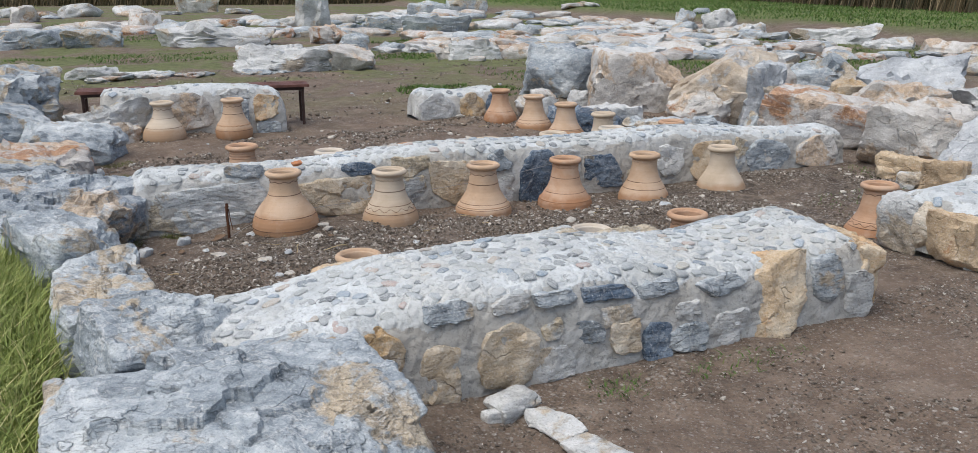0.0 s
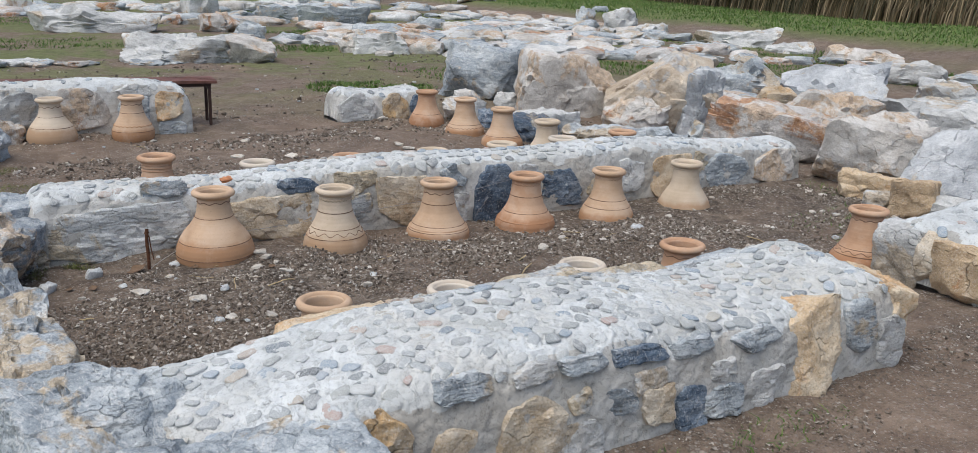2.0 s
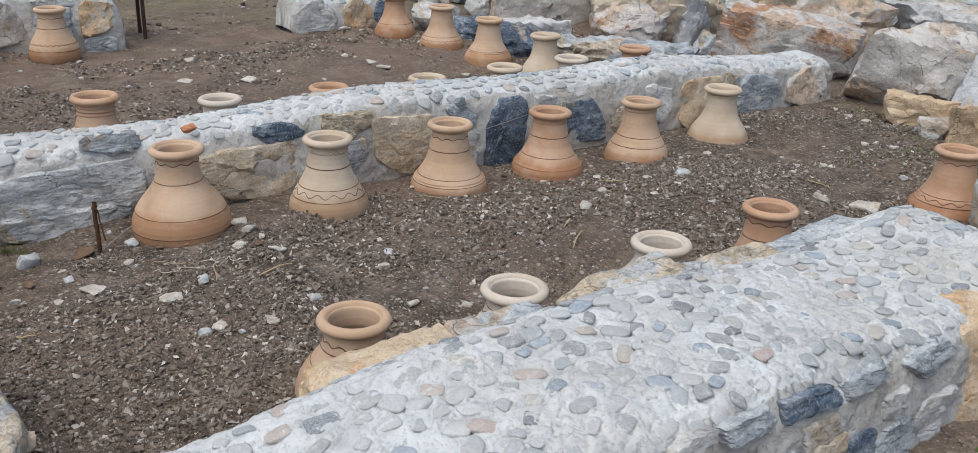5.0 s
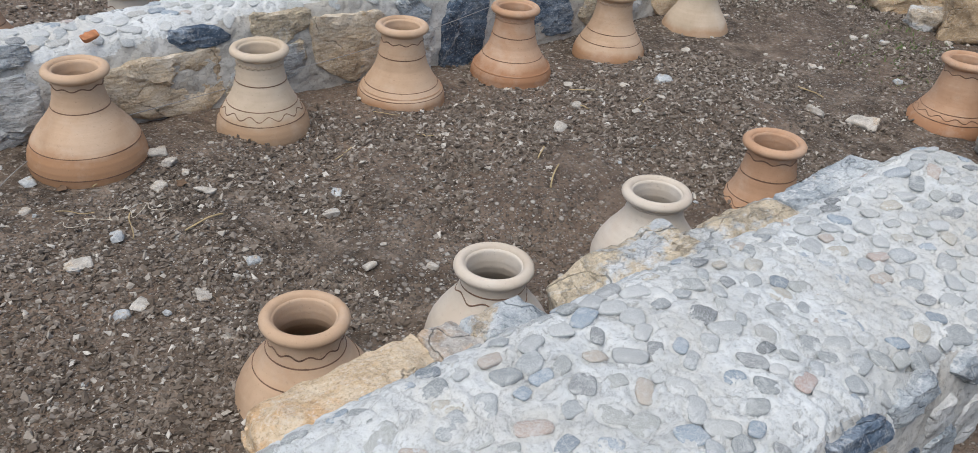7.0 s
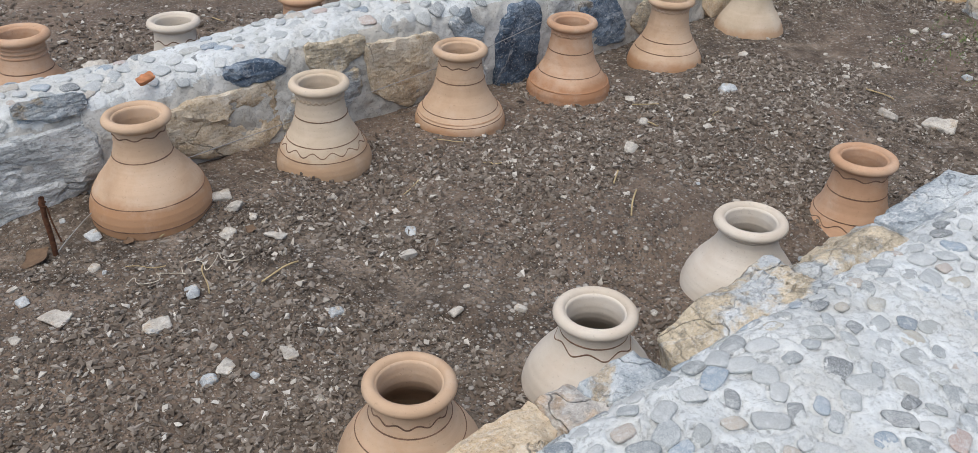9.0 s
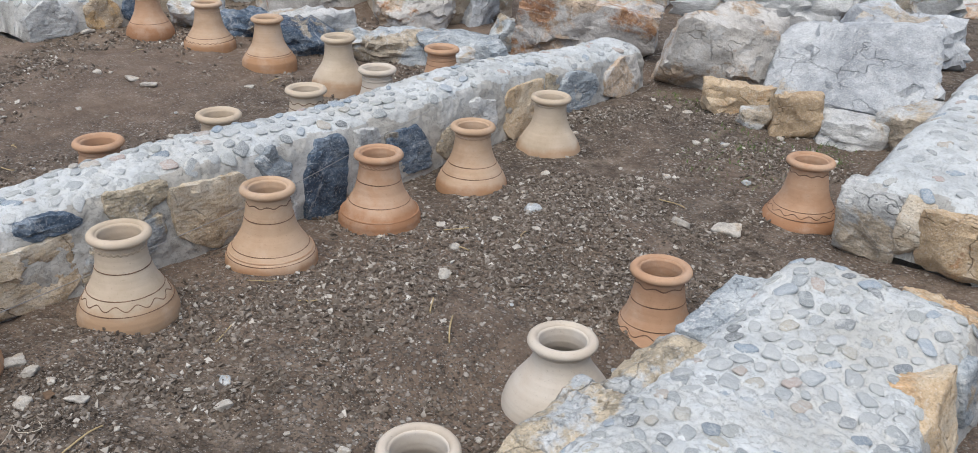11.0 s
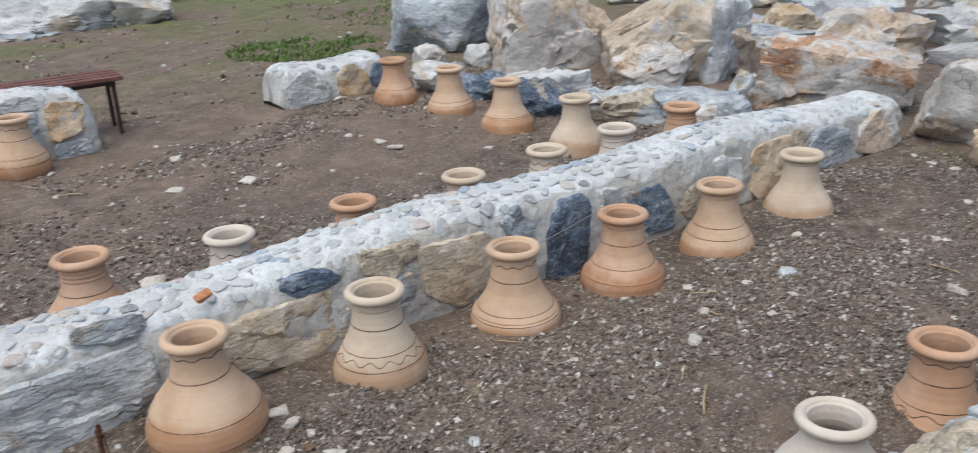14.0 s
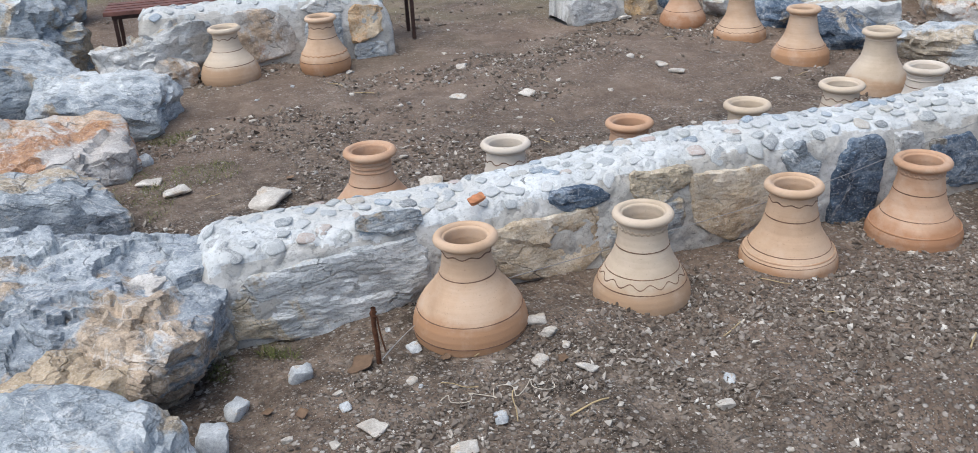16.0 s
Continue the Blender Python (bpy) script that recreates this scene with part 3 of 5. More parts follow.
        me = rock_mesh("stone", (1.04 * (xb - xa), thick, 1.04 * (zb - za)), seed, material, 9, 5 if big else level, 0.035 if big else 0.045, 0.0, 24, 0.82, 1.0, 0.6, True)
        xm, tip = (xa + xb) / 2, 0.0
        if y is None:
            lo, hi = self.surface(xm, max(0.0, za)), self.surface(xm, zb - 0.02)
            tip = -math.degrees(math.atan2(hi - lo, zb - max(0.0, za)))
            y = self.surface(xm, (za + zb) / 2) + thick / 2 - proud
        part("stone", me, self.ob, STONE_TAGS[material] + " set in the mortar", pose(xm, y, (za + zb) / 2, tip, turn, 0))


def h_front(x):
    return 0.27 + 0.13 * smooth(0.45, 1.3, x) - 0.06 * smooth(1.9, 2.9, x) + 0.035 * smooth(3.05, 3.4, x) + 0.012 * np.sin(4.3 * x)


front = Wall("wall_front", "low rubble wall in pale lime mortar, rounded top set with river pebbles", 0.45, 3.57, 3.2, 3.99, h_front, 0.08,
             lambda x: 0.02 * np.sin(2.1 * x + 1), 8.0, 0.0072, 5.0)
front.scatter(11, 0.058, (0.045, 0.088), (0.07, 0.92))
front.build(21)


def h_mid(x):
    return 0.36 + 0.04 * smooth(1.2, 2.2, x) - 0.08 * smooth(4.0, 6.0, x) + 0.012 * np.sin(3.1 * x)


middle = Wall("wall_middle", "long low rubble wall in lime mortar, top set with river pebbles", 0.36, 6.15, 6.13, 6.53, h_mid, 0.06,
              lambda x: 0.03 * np.sin(1.3 * x) - 0.05 * smooth(4.8, 6.0, x), 6.0, 0.010, 5.0)
middle.scatter(12, 0.064, (0.05, 0.09), (0.10, 0.94))
middle.build(22)

right = Wall("wall_right", "broad mortared rubble wall with pebbled top and ochre side stones", 4.5, 7.2, 3.4, 4.12, lambda x: 0.37 + 0.02 * np.sin(5 * x), 0.03,
             lambda x: 0.06 * (x - 4.2), 4.0, 0.013)
right.scatter(13, 0.105, (0.06, 0.10), (0.08, 0.94))
right.build(23)

back = Wall("wall_back", "low mortared rubble wall with pebbled top, beside a bench", 0.35, 2.2, 10.1, 10.5, lambda x: 0.49 - 0.06 * smooth(1.8, 2.2, x) + 0.01 * np.sin(6 * x), 0.04,
            lambda x: 0.03 * np.sin(2 * x), 4.0, 0.016)
back.scatter(14, 0.10, (0.06, 0.10), (0.08, 0.94))
back.build(24)

stub = Wall("wall_stub", "short mortared rubble wall end with pebbled top", 3.7, 4.75, 10.12, 10.6, lambda x: 0.31 + 0.015 * np.sin(7 * x), 0.03, None, 4.5, 0.016)
stub.scatter(15, 0.11, (0.06, 0.10), (0.08, 0.94))
stub.build(25)

for a, b, c, d, m in ((1.19, 1.38, -0.05, 0.21, OCHRE), (1.44, 1.72, -0.05, 0.24, OCHRE), (1.87, 2.03, 0.09, 0.20, GREY), (2.06, 2.22, 0.02, 0.17, OCHRE),
                      (2.2, 2.38, -0.06, 0.14, BLUE), (2.36, 2.58, -0.03, 0.13, GREY), (2.80, 3.14, -0.05, 0.33, YELLOW)):
    front.face_stone(a, b, c, d, m, int(a * 100), None, 0.16, 0.013)
for a, b, c, d, m in ((1.53, 1.70, 0.26, 0.33, PALE), (1.72, 1.92, 0.26, 0.33, GREY), (1.93, 2.19, 0.255, 0.32, BLUE), (2.21, 2.45, 0.22, 0.30, GREY), (2.52, 2.78, 0.18, 0.28, GREY),
                      (1.24, 1.45, 0.25, 0.34, GREY), (0.78, 0.96, 0.12, 0.27, OCHRE), (0.95, 1.16, 0.05, 0.28, OCHRE), (3.16, 3.36, 0.06, 0.30, GREY)):
    front.face_stone(a, b, c, d, m, int(a * 100) + 7, None, 0.15, 0.012)
for x, y, w, d, h, m in ((1.21, 3.955, 0.48, 0.16, 0.20, YELLOW), (1.52, 3.95, 0.16, 0.16, 0.18, WARM), (1.68, 3.94, 0.26, 0.14, 0.2, GREY), (2.08, 3.96, 0.5, 0.2, 0.22, MIXED),
                         (2.62, 3.96, 0.44, 0.2, 0.22, MIXED), (3.15, 3.95, 0.5, 0.2, 0.2, GREY)):
    front.face_stone(x - w / 2, x + w / 2, 0.245 - 0.02 * (x > 2.3) - h / 2, 0.245 - 0.02 * (x > 2.3) + h / 2, m, int(x * 77), y + 0.01, d)
front.face_stone(3.46, 3.62, -0.04, 0.29, YELLOW, 611, 3.42, 0.34)
front.face_stone(3.45, 3.60, -0.04, 0.30, MIXED, 612, 3.74, 0.32)
for a, b, c, d, m in ((3.04, 3.36, -0.05, 0.34, BLUE), (3.57, 3.92, 0.0, 0.27, BLUE), (2.35, 2.77, 0.0, 0.31, OCHRE), (1.72, 2.0, 0.24, 0.34, BLUE),
                      (1.32, 1.92, -0.02, 0.27, OCHRE), (0.48, 1.32, -0.05, 0.28, MIXED), (4.50, 4.94, -0.05, 0.30, YELLOW), (0.96, 1.22, 0.27, 0.36, GREY),
                      (2.80, 3.0, 0.2, 0.36, GREY), (2.08, 2.36, 0.2, 0.35, MIXED), (1.94, 2.34, 0.0, 0.22, MIXED), (5.1, 5.55, -0.03, 0.28, GREY), (5.62, 6.1, -0.03, 0.27, WARM)):
    middle.face_stone(a, b, c, d, m, int(a * 91), None, 0.18, 0.014)
for a, b, c, d, m in ((3.38, 3.58, 0.1, 0.32, PALE), (3.94, 4.2, 0.0, 0.2, MIXED), (4.2, 4.48, 0.05, 0.3, PALE), (4.96, 5.12, 0.0, 0.3, MIXED), (2.8, 3.0, -0.03, 0.18, PALE)):
    middle.face_stone(a, b, c, d, m, int(a * 93), None, 0.18, 0.008)
for a, b, c, d, m in ((1.0, 1.2, -0.05, 0.1, PALE), (1.7, 1.9, -0.04, 0.12, PALE), (1.74, 1.86, 0.13, 0.22, MIXED), (2.02, 2.2, 0.14, 0.24, PALE), (2.58, 2.8, -0.05, 0.13, PALE), (2.4, 2.56, 0.1, 0.2, PALE), (3.36, 3.56, -0.03, 0.2, PALE)):
    front.face_stone(a, b, c, d, m, int(a * 95), None, 0.16, 0.006)
for a, b, c, d, m in ((4.55, 4.85, -0.04, 0.26, YELLOW), (4.88, 5.1, -0.04, 0.3, OCHRE), (5.2, 5.7, -0.04, 0.28, WARM), (5.8, 6.3, -0.04, 0.28, PALE)):
    right.face_stone(a, b, c, d, m, int(a * 57), None, 0.2, 0.02)
right.face_stone(4.45, 4.62, -0.03, 0.29, YELLOW, 71, 3.58, 0.34)
right.face_stone(4.47, 4.62, 0.02, 0.31, OCHRE, 74, 3.78, 0.14)
right.face_stone(4.46, 4.62, -0.03, 0.30, PALE, 72, 3.98, 0.28)
for a, b, c, d, m in ((0.42, 0.98, 0.0, 0.40, MIXED), (1.0, 1.46, 0.04, 0.43, WARM), (1.48, 1.84, -0.02, 0.34, GREY), (1.50, 1.80, 0.34, 0.45, PALE), (1.85, 2.14, 0.1, 0.38, YELLOW), (1.86, 2.16, -0.04, 0.11, GREY)):
    back.face_stone(a, b, c, d, m, int(a * 57), None, 0.15, 0.016)
for a, b, c, d, m in ((3.72, 4.15, -0.02, 0.27, PALE), (4.2, 4.5, -0.02, 0.26, OCHRE), (4.52, 4.74, 0.0, 0.24, BLUE)):
    stub.face_stone(a, b, c, d, m, int(a * 57), None, 0.2, 0.02)


# ---- rock outcrop closing the trenches on one side ----
stone("rock_slab", 0.50, 2.70, 1.12, 1.2, 0.30, GREY, 41, 2, (0, 0), 7, 0.0, 6, 0.035, 0.028, 0.88, "layered and cracked, beside grass", "", "rock", 16, 0.45)
stone("rock_slab", 0.34, 3.62, 0.66, 0.5, 0.34, GREY, 42, 6, (2, 3), 6, 0.0, 6, 0.04, 0.02, 0.86, "butting against a mortared wall", "", "rock", 20, 0.5)
stone("rock_slab", 0.13, 4.40, 0.42, 1.0, 0.30, GREY, 43, 8, (3, 10), 6, 0.0, 7, 0.05, 0.02, 0.8, "beside grass", "", "rock", 18, 0.5)
stone("boulder", 0.02, 5.25, 0.50, 0.8, 0.34, GREY, 44, 10, (0, 12), 5, 0.0, 8, 0.05, 0.02, 0.78, "in a row of rocks", "", "rock", 18, 0.55)
stone("boulder", -0.10, 6.38, 1.15, 1.1, 0.38, SLATE, 45, -22, (4, 12), 7, -0.05, 8, 0.05, 0.03, 0.8, "cracked and layered, at a wall", "", "rock", 20, 0.5)
stone("boulder", 0.22, 6.18, 0.4, 0.3, 0.2, GREY, 46, 20, (0, 0), 5, 0.0, 8, 0.05, 0.02, 0.82, "wedged under a larger rock")
stone("rock", -0.02, 5.86, 0.5, 0.3, 0.22, OCHRE, 56, 24, (8, 6), 5, 0.0, 7, 0.05, 0.03, 0.78, "broken and crumbling, under a grey boulder", "", "rock", 20, 0.8)
stone("rock", 0.24, 6.28, 0.34, 0.2, 0.29, WARM, 57, 30, (6, 4), 5, 0.0, 7, 0.05, 0.03, 0.78, "torn rust-edged, between boulder and wall", "", "rock", 20, 0.8)
stone("boulder", -0.28, 7.55, 0.8, 0.7, 0.30, GREY, 47, 10, (0, 10), 5, 0.0, 8, 0.05, 0.025, 0.8, "in a row of rocks", "", "rock", 18, 0.55)
stone("rock_slab", -0.18, 8.45, 0.95, 0.85, 0.22, RUSTY, 48, -20, (0, 10), 5, 0.0, 8, 0.05, 0.015, 0.8, "lying flat between grey rocks")
stone("boulder", 0.05, 9.25, 0.85, 0.75, 0.33, GREY, 49, -14, (0, 10), 5, 0.0, 8, 0.05, 0.02, 0.8, "in a row of rocks", "", "rock", 18, 0.55)
stone("boulder", -0.60, 9.7, 1.1, 1.0, 0.48, GREY, 50, 25, (0, 8), 5, 0.0, 8, 0.05, 0.02, 0.8, "in a row of rocks", "", "rock", 18, 0.55)
stone("boulder", 0.45, 10.2, 0.85, 0.45, 0.36, PALE, 51, 8, (0, -8), 5, 0.0, 8, 0.05, 0.02, 0.82, "at the end of a low wall")
stone("boulder", -0.5, 11.0, 0.9, 0.8, 0.60, GREY, 52, 40, (0, 0), 5, 0.0, 8, 0.05, 0.02, 0.78, "behind other rocks")
stone("boulder", -0.45, 12.6, 0.9, 0.8, 0.55, GREY, 53, 0, (0, 0), 4, 0.0, 8, 0.05, 0.02, 0.78, "behind other rocks")
stone("boulder", -0.9, 7.2, 0.9, 1.0, 0.40, GREY, 54, 0, (0, 0), 4, 0.0, 8, 0.05, 0.02, 0.78, "in a row of rocks", "", "rock", 18, 0.55)
stone("rock", 0.55, 9.98, 0.30, 0.2, 0.2, WARM, 55, 20, (0, 0), 4, 0.0)

# ---- large stones at the far end of the trenches ----
stone("boulder", 6.25, 11.45, 1.05, 1.0, 0.66, GREY, 61, -20, (0, 4), 5, 0.0, 8, 0.035, 0.0, 0.8, "resting on bare soil", "", "rock", 26)
stone("boulder", 6.45, 9.95, 1.15, 1.0, 0.70, WARM, 62, -32, (0, 3), 5, 0.0, 8, 0.035, 0.0, 0.8, "resting on bare soil", "", "rock", 26)
stone("boulder", 6.85, 8.75, 1.25, 0.9, 0.80, TAN, 63, -40, (6, 4), 6, 0.0, 5, 0.035, 0.0, 0.82, "resting on bare soil", "", "rock", 26, 0.8, (((-0.66, 0.05, 0.75), 0.60), ((0.5, -0.2, 0.85), 0.86)))
# added block standing for the tan boulder's own grey right face
stone("boulder", 7.12, 8.42, 0.34, 0.8, 0.66, PALE_GREY, 75, -40, (0, 10), 5, 0.0, 7, 0.045, 0.01, 0.8, "standing for the grey side of a tan boulder")
stone("boulder", 6.45, 8.55, 0.80, 0.45, 0.42, WARM, 64, -28, (0, -14), 5, 0.0, 9, 0.045, 0.015, 0.72, "leaning on a tan boulder")
stone("boulder", 6.72, 7.02, 1.12, 0.62, 0.46, RUSTY, 65, -54, (0, 2), 5, 0.0, 8, 0.035, 0.0, 0.8, "lying on bare soil", "", "rock", 26)
stone("boulder", 6.65, 5.78, 0.92, 0.7, 0.58, WARM, 66, -60, (20, 5), 5, 0.0, 9, 0.035, 0.0, 0.76, "at a wall's end", "", "rock", 26)
stone("boulder", 6.88, 5.0, 1.15, 1.2, 0.52, PALE_GREY, 67, -72, (26, -6), 5, -0.02, 8, 0.03, 0.0, 0.8, "tilted slab on small stones", "", "rock", 26)
stone("rock", 6.1, 5.42, 0.44, 0.28, 0.19, YELLOW, 68, -64, (0, 0), 4, 0.0, 6, 0.05, 0, 0.8, "under a large slab")
stone("rock", 5.98, 4.95, 0.34, 0.26, 0.24, YELLOW, 69, -62, (0, 0), 4, 0.0, 5, 0.04, 0, 0.86, "under a large slab")
stone("rock", 5.86, 5.16, 0.2, 0.14, 0.12, PALE, 70, -62, (0, 0), 4, 0.0, 6, 0.04, 0, 0.86, "between two yellow stones")
stone("rock", 6.05, 4.6, 0.42, 0.24, 0.14, PALE, 71, -70, (0, 0), 4, 0.0, 6, 0.04, 0.02, 0.86, "flat, at a slab's foot")
stone("rock", 6.2, 4.3, 0.4, 0.3, 0.24, PALE, 72, -60, (0, 0), 4, 0.0, 6, 0.04, 0.02, 0.86, "at a slab's foot")
stone("rock", 3.53, 3.40, 0.24, 0.24, 0.35, YELLOW, 73, -30, (0, 12), 5, 0.0, 6, 0.04, 0, 0.86, "at a wall's end")
stone("rock", 5.05, 6.62, 0.2, 0.16, 0.14, GREY, 74, 0, (0, 0), 4, 0.27, 7, 0.05, 0, 0.8, "lying on a pebbled wall", "", "rock", 22)

# low flat stones behind the pot column
stone("rock", 5.2, 9.25, 0.62, 0.42, 0.17, BLUE, 81, -30, (0, 4), 4, 0.0, 7, 0.05, 0.02)
stone("rock", 4.98, 9.75, 0.5, 0.3, 0.26, PALE, 82, -20, (0, 8), 4, 0.0, 7, 0.05, 0.02)
stone("rock", 5.1, 8.55, 0.55, 0.4, 0.20, BLUE, 83, -40, (0, 4), 4, 0.0, 7, 0.05, 0.02)
stone("rock", 5.35, 8.75, 0.7, 0.45, 0.24, PALE, 84, -45, (0, 3), 4, 0.0, 7, 0.05, 0.02)
stone("rock", 5.45, 8.0, 0.6, 0.45, 0.20, GREY, 85, -45, (0, 3), 4, 0.0, 7, 0.05, 0.03)
stone("rock", 5.8, 7.55, 0.6, 0.4, 0.18, GREY, 86, -45, (0, 3), 4, 0.0, 7, 0.05, 0.03)
stone("rock", 5.55, 7.15, 0.55, 0.35, 0.16, PALE, 87, -50, (0, 3), 4, 0.0, 7, 0.05, 0.02)
stone("rock", 6.3, 7.5, 0.26, 0.22, 0.26, GREY, 88, -10, (0, 20), 4, 0.0, 7, 0.05, 0.0)
stone("rock", 5.9, 10.35, 0.3, 0.25, 0.2, PALE, 89, 0, (0, 0), 4, 0.0)
stone("rock", 5.6, 10.8, 0.34, 0.25, 0.2, WARM, 90, 0, (0, 0), 4, 0.0)

# white edging stones beside the path
for x, y, w, d, h, s, t in ((1.55, 3.05, 0.23, 0.15, 0.06, 91, 20), (1.60, 2.83, 0.13, 0.30, 0.042, 92, 8), (1.63, 2.54, 0.17, 0.28, 0.038, 93, 12), (1.43, 3.0, 0.08, 0.07, 0.04, 94, 0), (1.68, 2.2, 0.22, 0.3, 0.05, 95, 0)):
    stone("edging_stone", x, y, w, d, h, PALE, s, t, (0, 0), 4, None, 6, 0.05, 0, 0.82, "half sunk in soil", "edging stones beside the path", "stone", 14, 0.4)

# ---- ruins and boulders further off ----
stone("rock", 9.1, 10.6, 0.6, 0.5, 0.42, WARM, 101, -30)
stone("rock", 10.3, 10.9, 1.1, 0.8, 0.36, GREY, 102, -45)
stone("rock", 10.2, 12.2, 1.1, 0.7, 0.40, PALE, 103, -40)
stone("boulder", 10.2, 9.3, 1.35, 0.9, 0.50, PALE_GREY, 104, -48)
stone("boulder", 8.7, 7.9, 1.0, 0.8, 0.42, WARM, 105, -50, (0, 0), 4, None, 8, 0.05, 0.01)
stone("rock", 9.0, 9.0, 0.6, 0.5, 0.28, OCHRE, 106, -50)
stone("rock", 8.0, 9.9, 0.55, 0.4, 0.34, PALE, 107, -20)
stone("rock", 9.8, 7.6, 1.1, 0.7, 0.34, PALE, 108, -50)
stone("rock", 8.9, 6.4, 1.2, 0.8, 0.40, PALE, 109, -55)
stone("rock", 8.4, 5.1, 1.0, 0.8, 0.36, PALE_GREY, 110, -60)
stone("rock", 9.6, 5.6, 1.1, 0.8, 0.40, PALE, 111, -60)
stone("stone_block", -0.6, 25.0, 1.5, 0.7, 0.42, GREY, 121, 5, (0, 0), 4, None, 4, 0.04, 0.006, 0.9, "in a ruined wall line")
stone("stone_block", 0.75, 24.6, 1.3, 0.7, 0.40, GREY, 122, 3, (0, 0), 4, None, 4, 0.04, 0.006, 0.9, "in a ruined wall line")
stone("stone_block", 2.4, 30.7, 0.9, 0.7, 0.56, WARM, 123, 0, (0, 0), 4, None, 4, 0.04, 0.0, 0.9, "standing on grass")
stone("stone_block", 3.5, 23.6, 2.5, 0.9, 0.42, PALE, 124, -4, (0, 0), 4, None, 4, 0.04, 0.008, 0.9, "in a ruined wall line")
stone("stone_block", 3.7, 17.0, 1.7, 1.6, 0.38, PALE, 125, -8, (0, 2), 5, None, 5, 0.04, 0.008, 0.88, "broad and flat, on bare soil")
stone("stone_block", 4.75, 16.6, 0.75, 0.8, 0.36, WARM, 126, -16, (0, 0), 4, None, 4, 0.04, 0.0, 0.9, "beside a broad flat stone")
stone("pillar_stub", 7.4, 30.3, 1.05, 0.9, 1.1, PALE, 127, 0, (0, 0), 4, None, 3, 0.03, 0.0, 0.95, "standing on grass", "", "pillar")
stone("rock", 5.8, 20.2, 0.62, 0.5, 0.40, GREY, 128)
stone("rock", 6.1, 23.3, 0.95, 0.7, 0.42, RUSTY, 129)
stone("stone_block", 9.6, 25.2, 1.9, 0.8, 0.5, GREY, 130, -18, (0, 0), 4, None, 4, 0.04, 0.006, 0.9, "in a ruined wall line")
stone("rock", 7.5, 17.6, 1.05, 0.7, 0.34, PALE, 131, -20, (0, 0), 4, None, 6, 0.05, 0.006, 0.84)
stone("rock", 7.0, 17.9, 0.4, 0.4, 0.36, WARM, 132, -20)
stone("stone_block", 9.0, 28.0, 1.4, 0.7, 0.4, GREY, 133, -15, (0, 0), 4, None, 4, 0.04, 0.006, 0.9, "in a ruined wall line")
stone("stone_block", 13.5, 36.5, 1.5, 0.9, 0.62, GREY, 134, -20, (0, 0), 4, None, 4, 0.04, 0.0, 0.9, "standing on grass")
stone("stone_block", 17.4, 42.0, 1.8, 0.9, 0.72, GREY, 135, -20, (0, 0), 4, None, 4, 0.04, 0.0, 0.9, "standing on grass")
stone("stone_block", 6.0, 47.0, 1.9, 0.9, 0.75, WARM, 136, 0, (0, 0), 4, None, 4, 0.04, 0.0, 0.9, "standing on grass")
stone("stone_block", -1.1, 40.0, 0.95, 0.8, 0.56, WARM, 137, 0, (0, 0), 4, None, 4, 0.04, 0.0, 0.9, "standing on grass")
stone("rock", 0.5, 17.0, 0.8, 0.5, 0.16, PALE, 138, 5)
stone("rock", 1.3, 16.7, 1.0, 0.4, 0.10, PALE, 139, 3)
stone("boulder", 17.7, 25.0, 0.65, 0.6, 0.55, GREY, 140)
stone("boulder", 17.5, 22.9, 0.95, 0.8, 0.62, PALE, 141)
stone("rock", 16.7, 20.6, 1.0, 0.8, 0.34, PALE, 142)
stone("rock", 16.7, 17.7, 1.85, 0.8, 0.34, PALE, 143, -45, (0, 0), 4, None, 6, 0.05, 0.006, 0.84)
stone("rock", 16.8, 16.0, 1.1, 0.6, 0.24, PALE, 144, -48)
stone("rock", 16.0, 13.4, 1.6, 0.8, 0.32, WARM, 145, -52)
stone("rock", 13.8, 10.8, 1.2, 0.8, 0.32, PALE, 146, -54)
stone("rock", 12.0, 8.8, 1.0, 0.8, 0.30, PALE, 147, -56)
stone("rock", 18.0, 18.2, 0.4, 0.3, 0.36, PALE, 148)

RUBBLE = [rock_mesh("rubble_stone", (1, 0.7, 0.5), 500 + k, (PALE, GREY, PALE, RUSTY, WARM, GREY)[k], 8, 3, 0.05, 0.004, 14, 0.76) for k in range(6)]


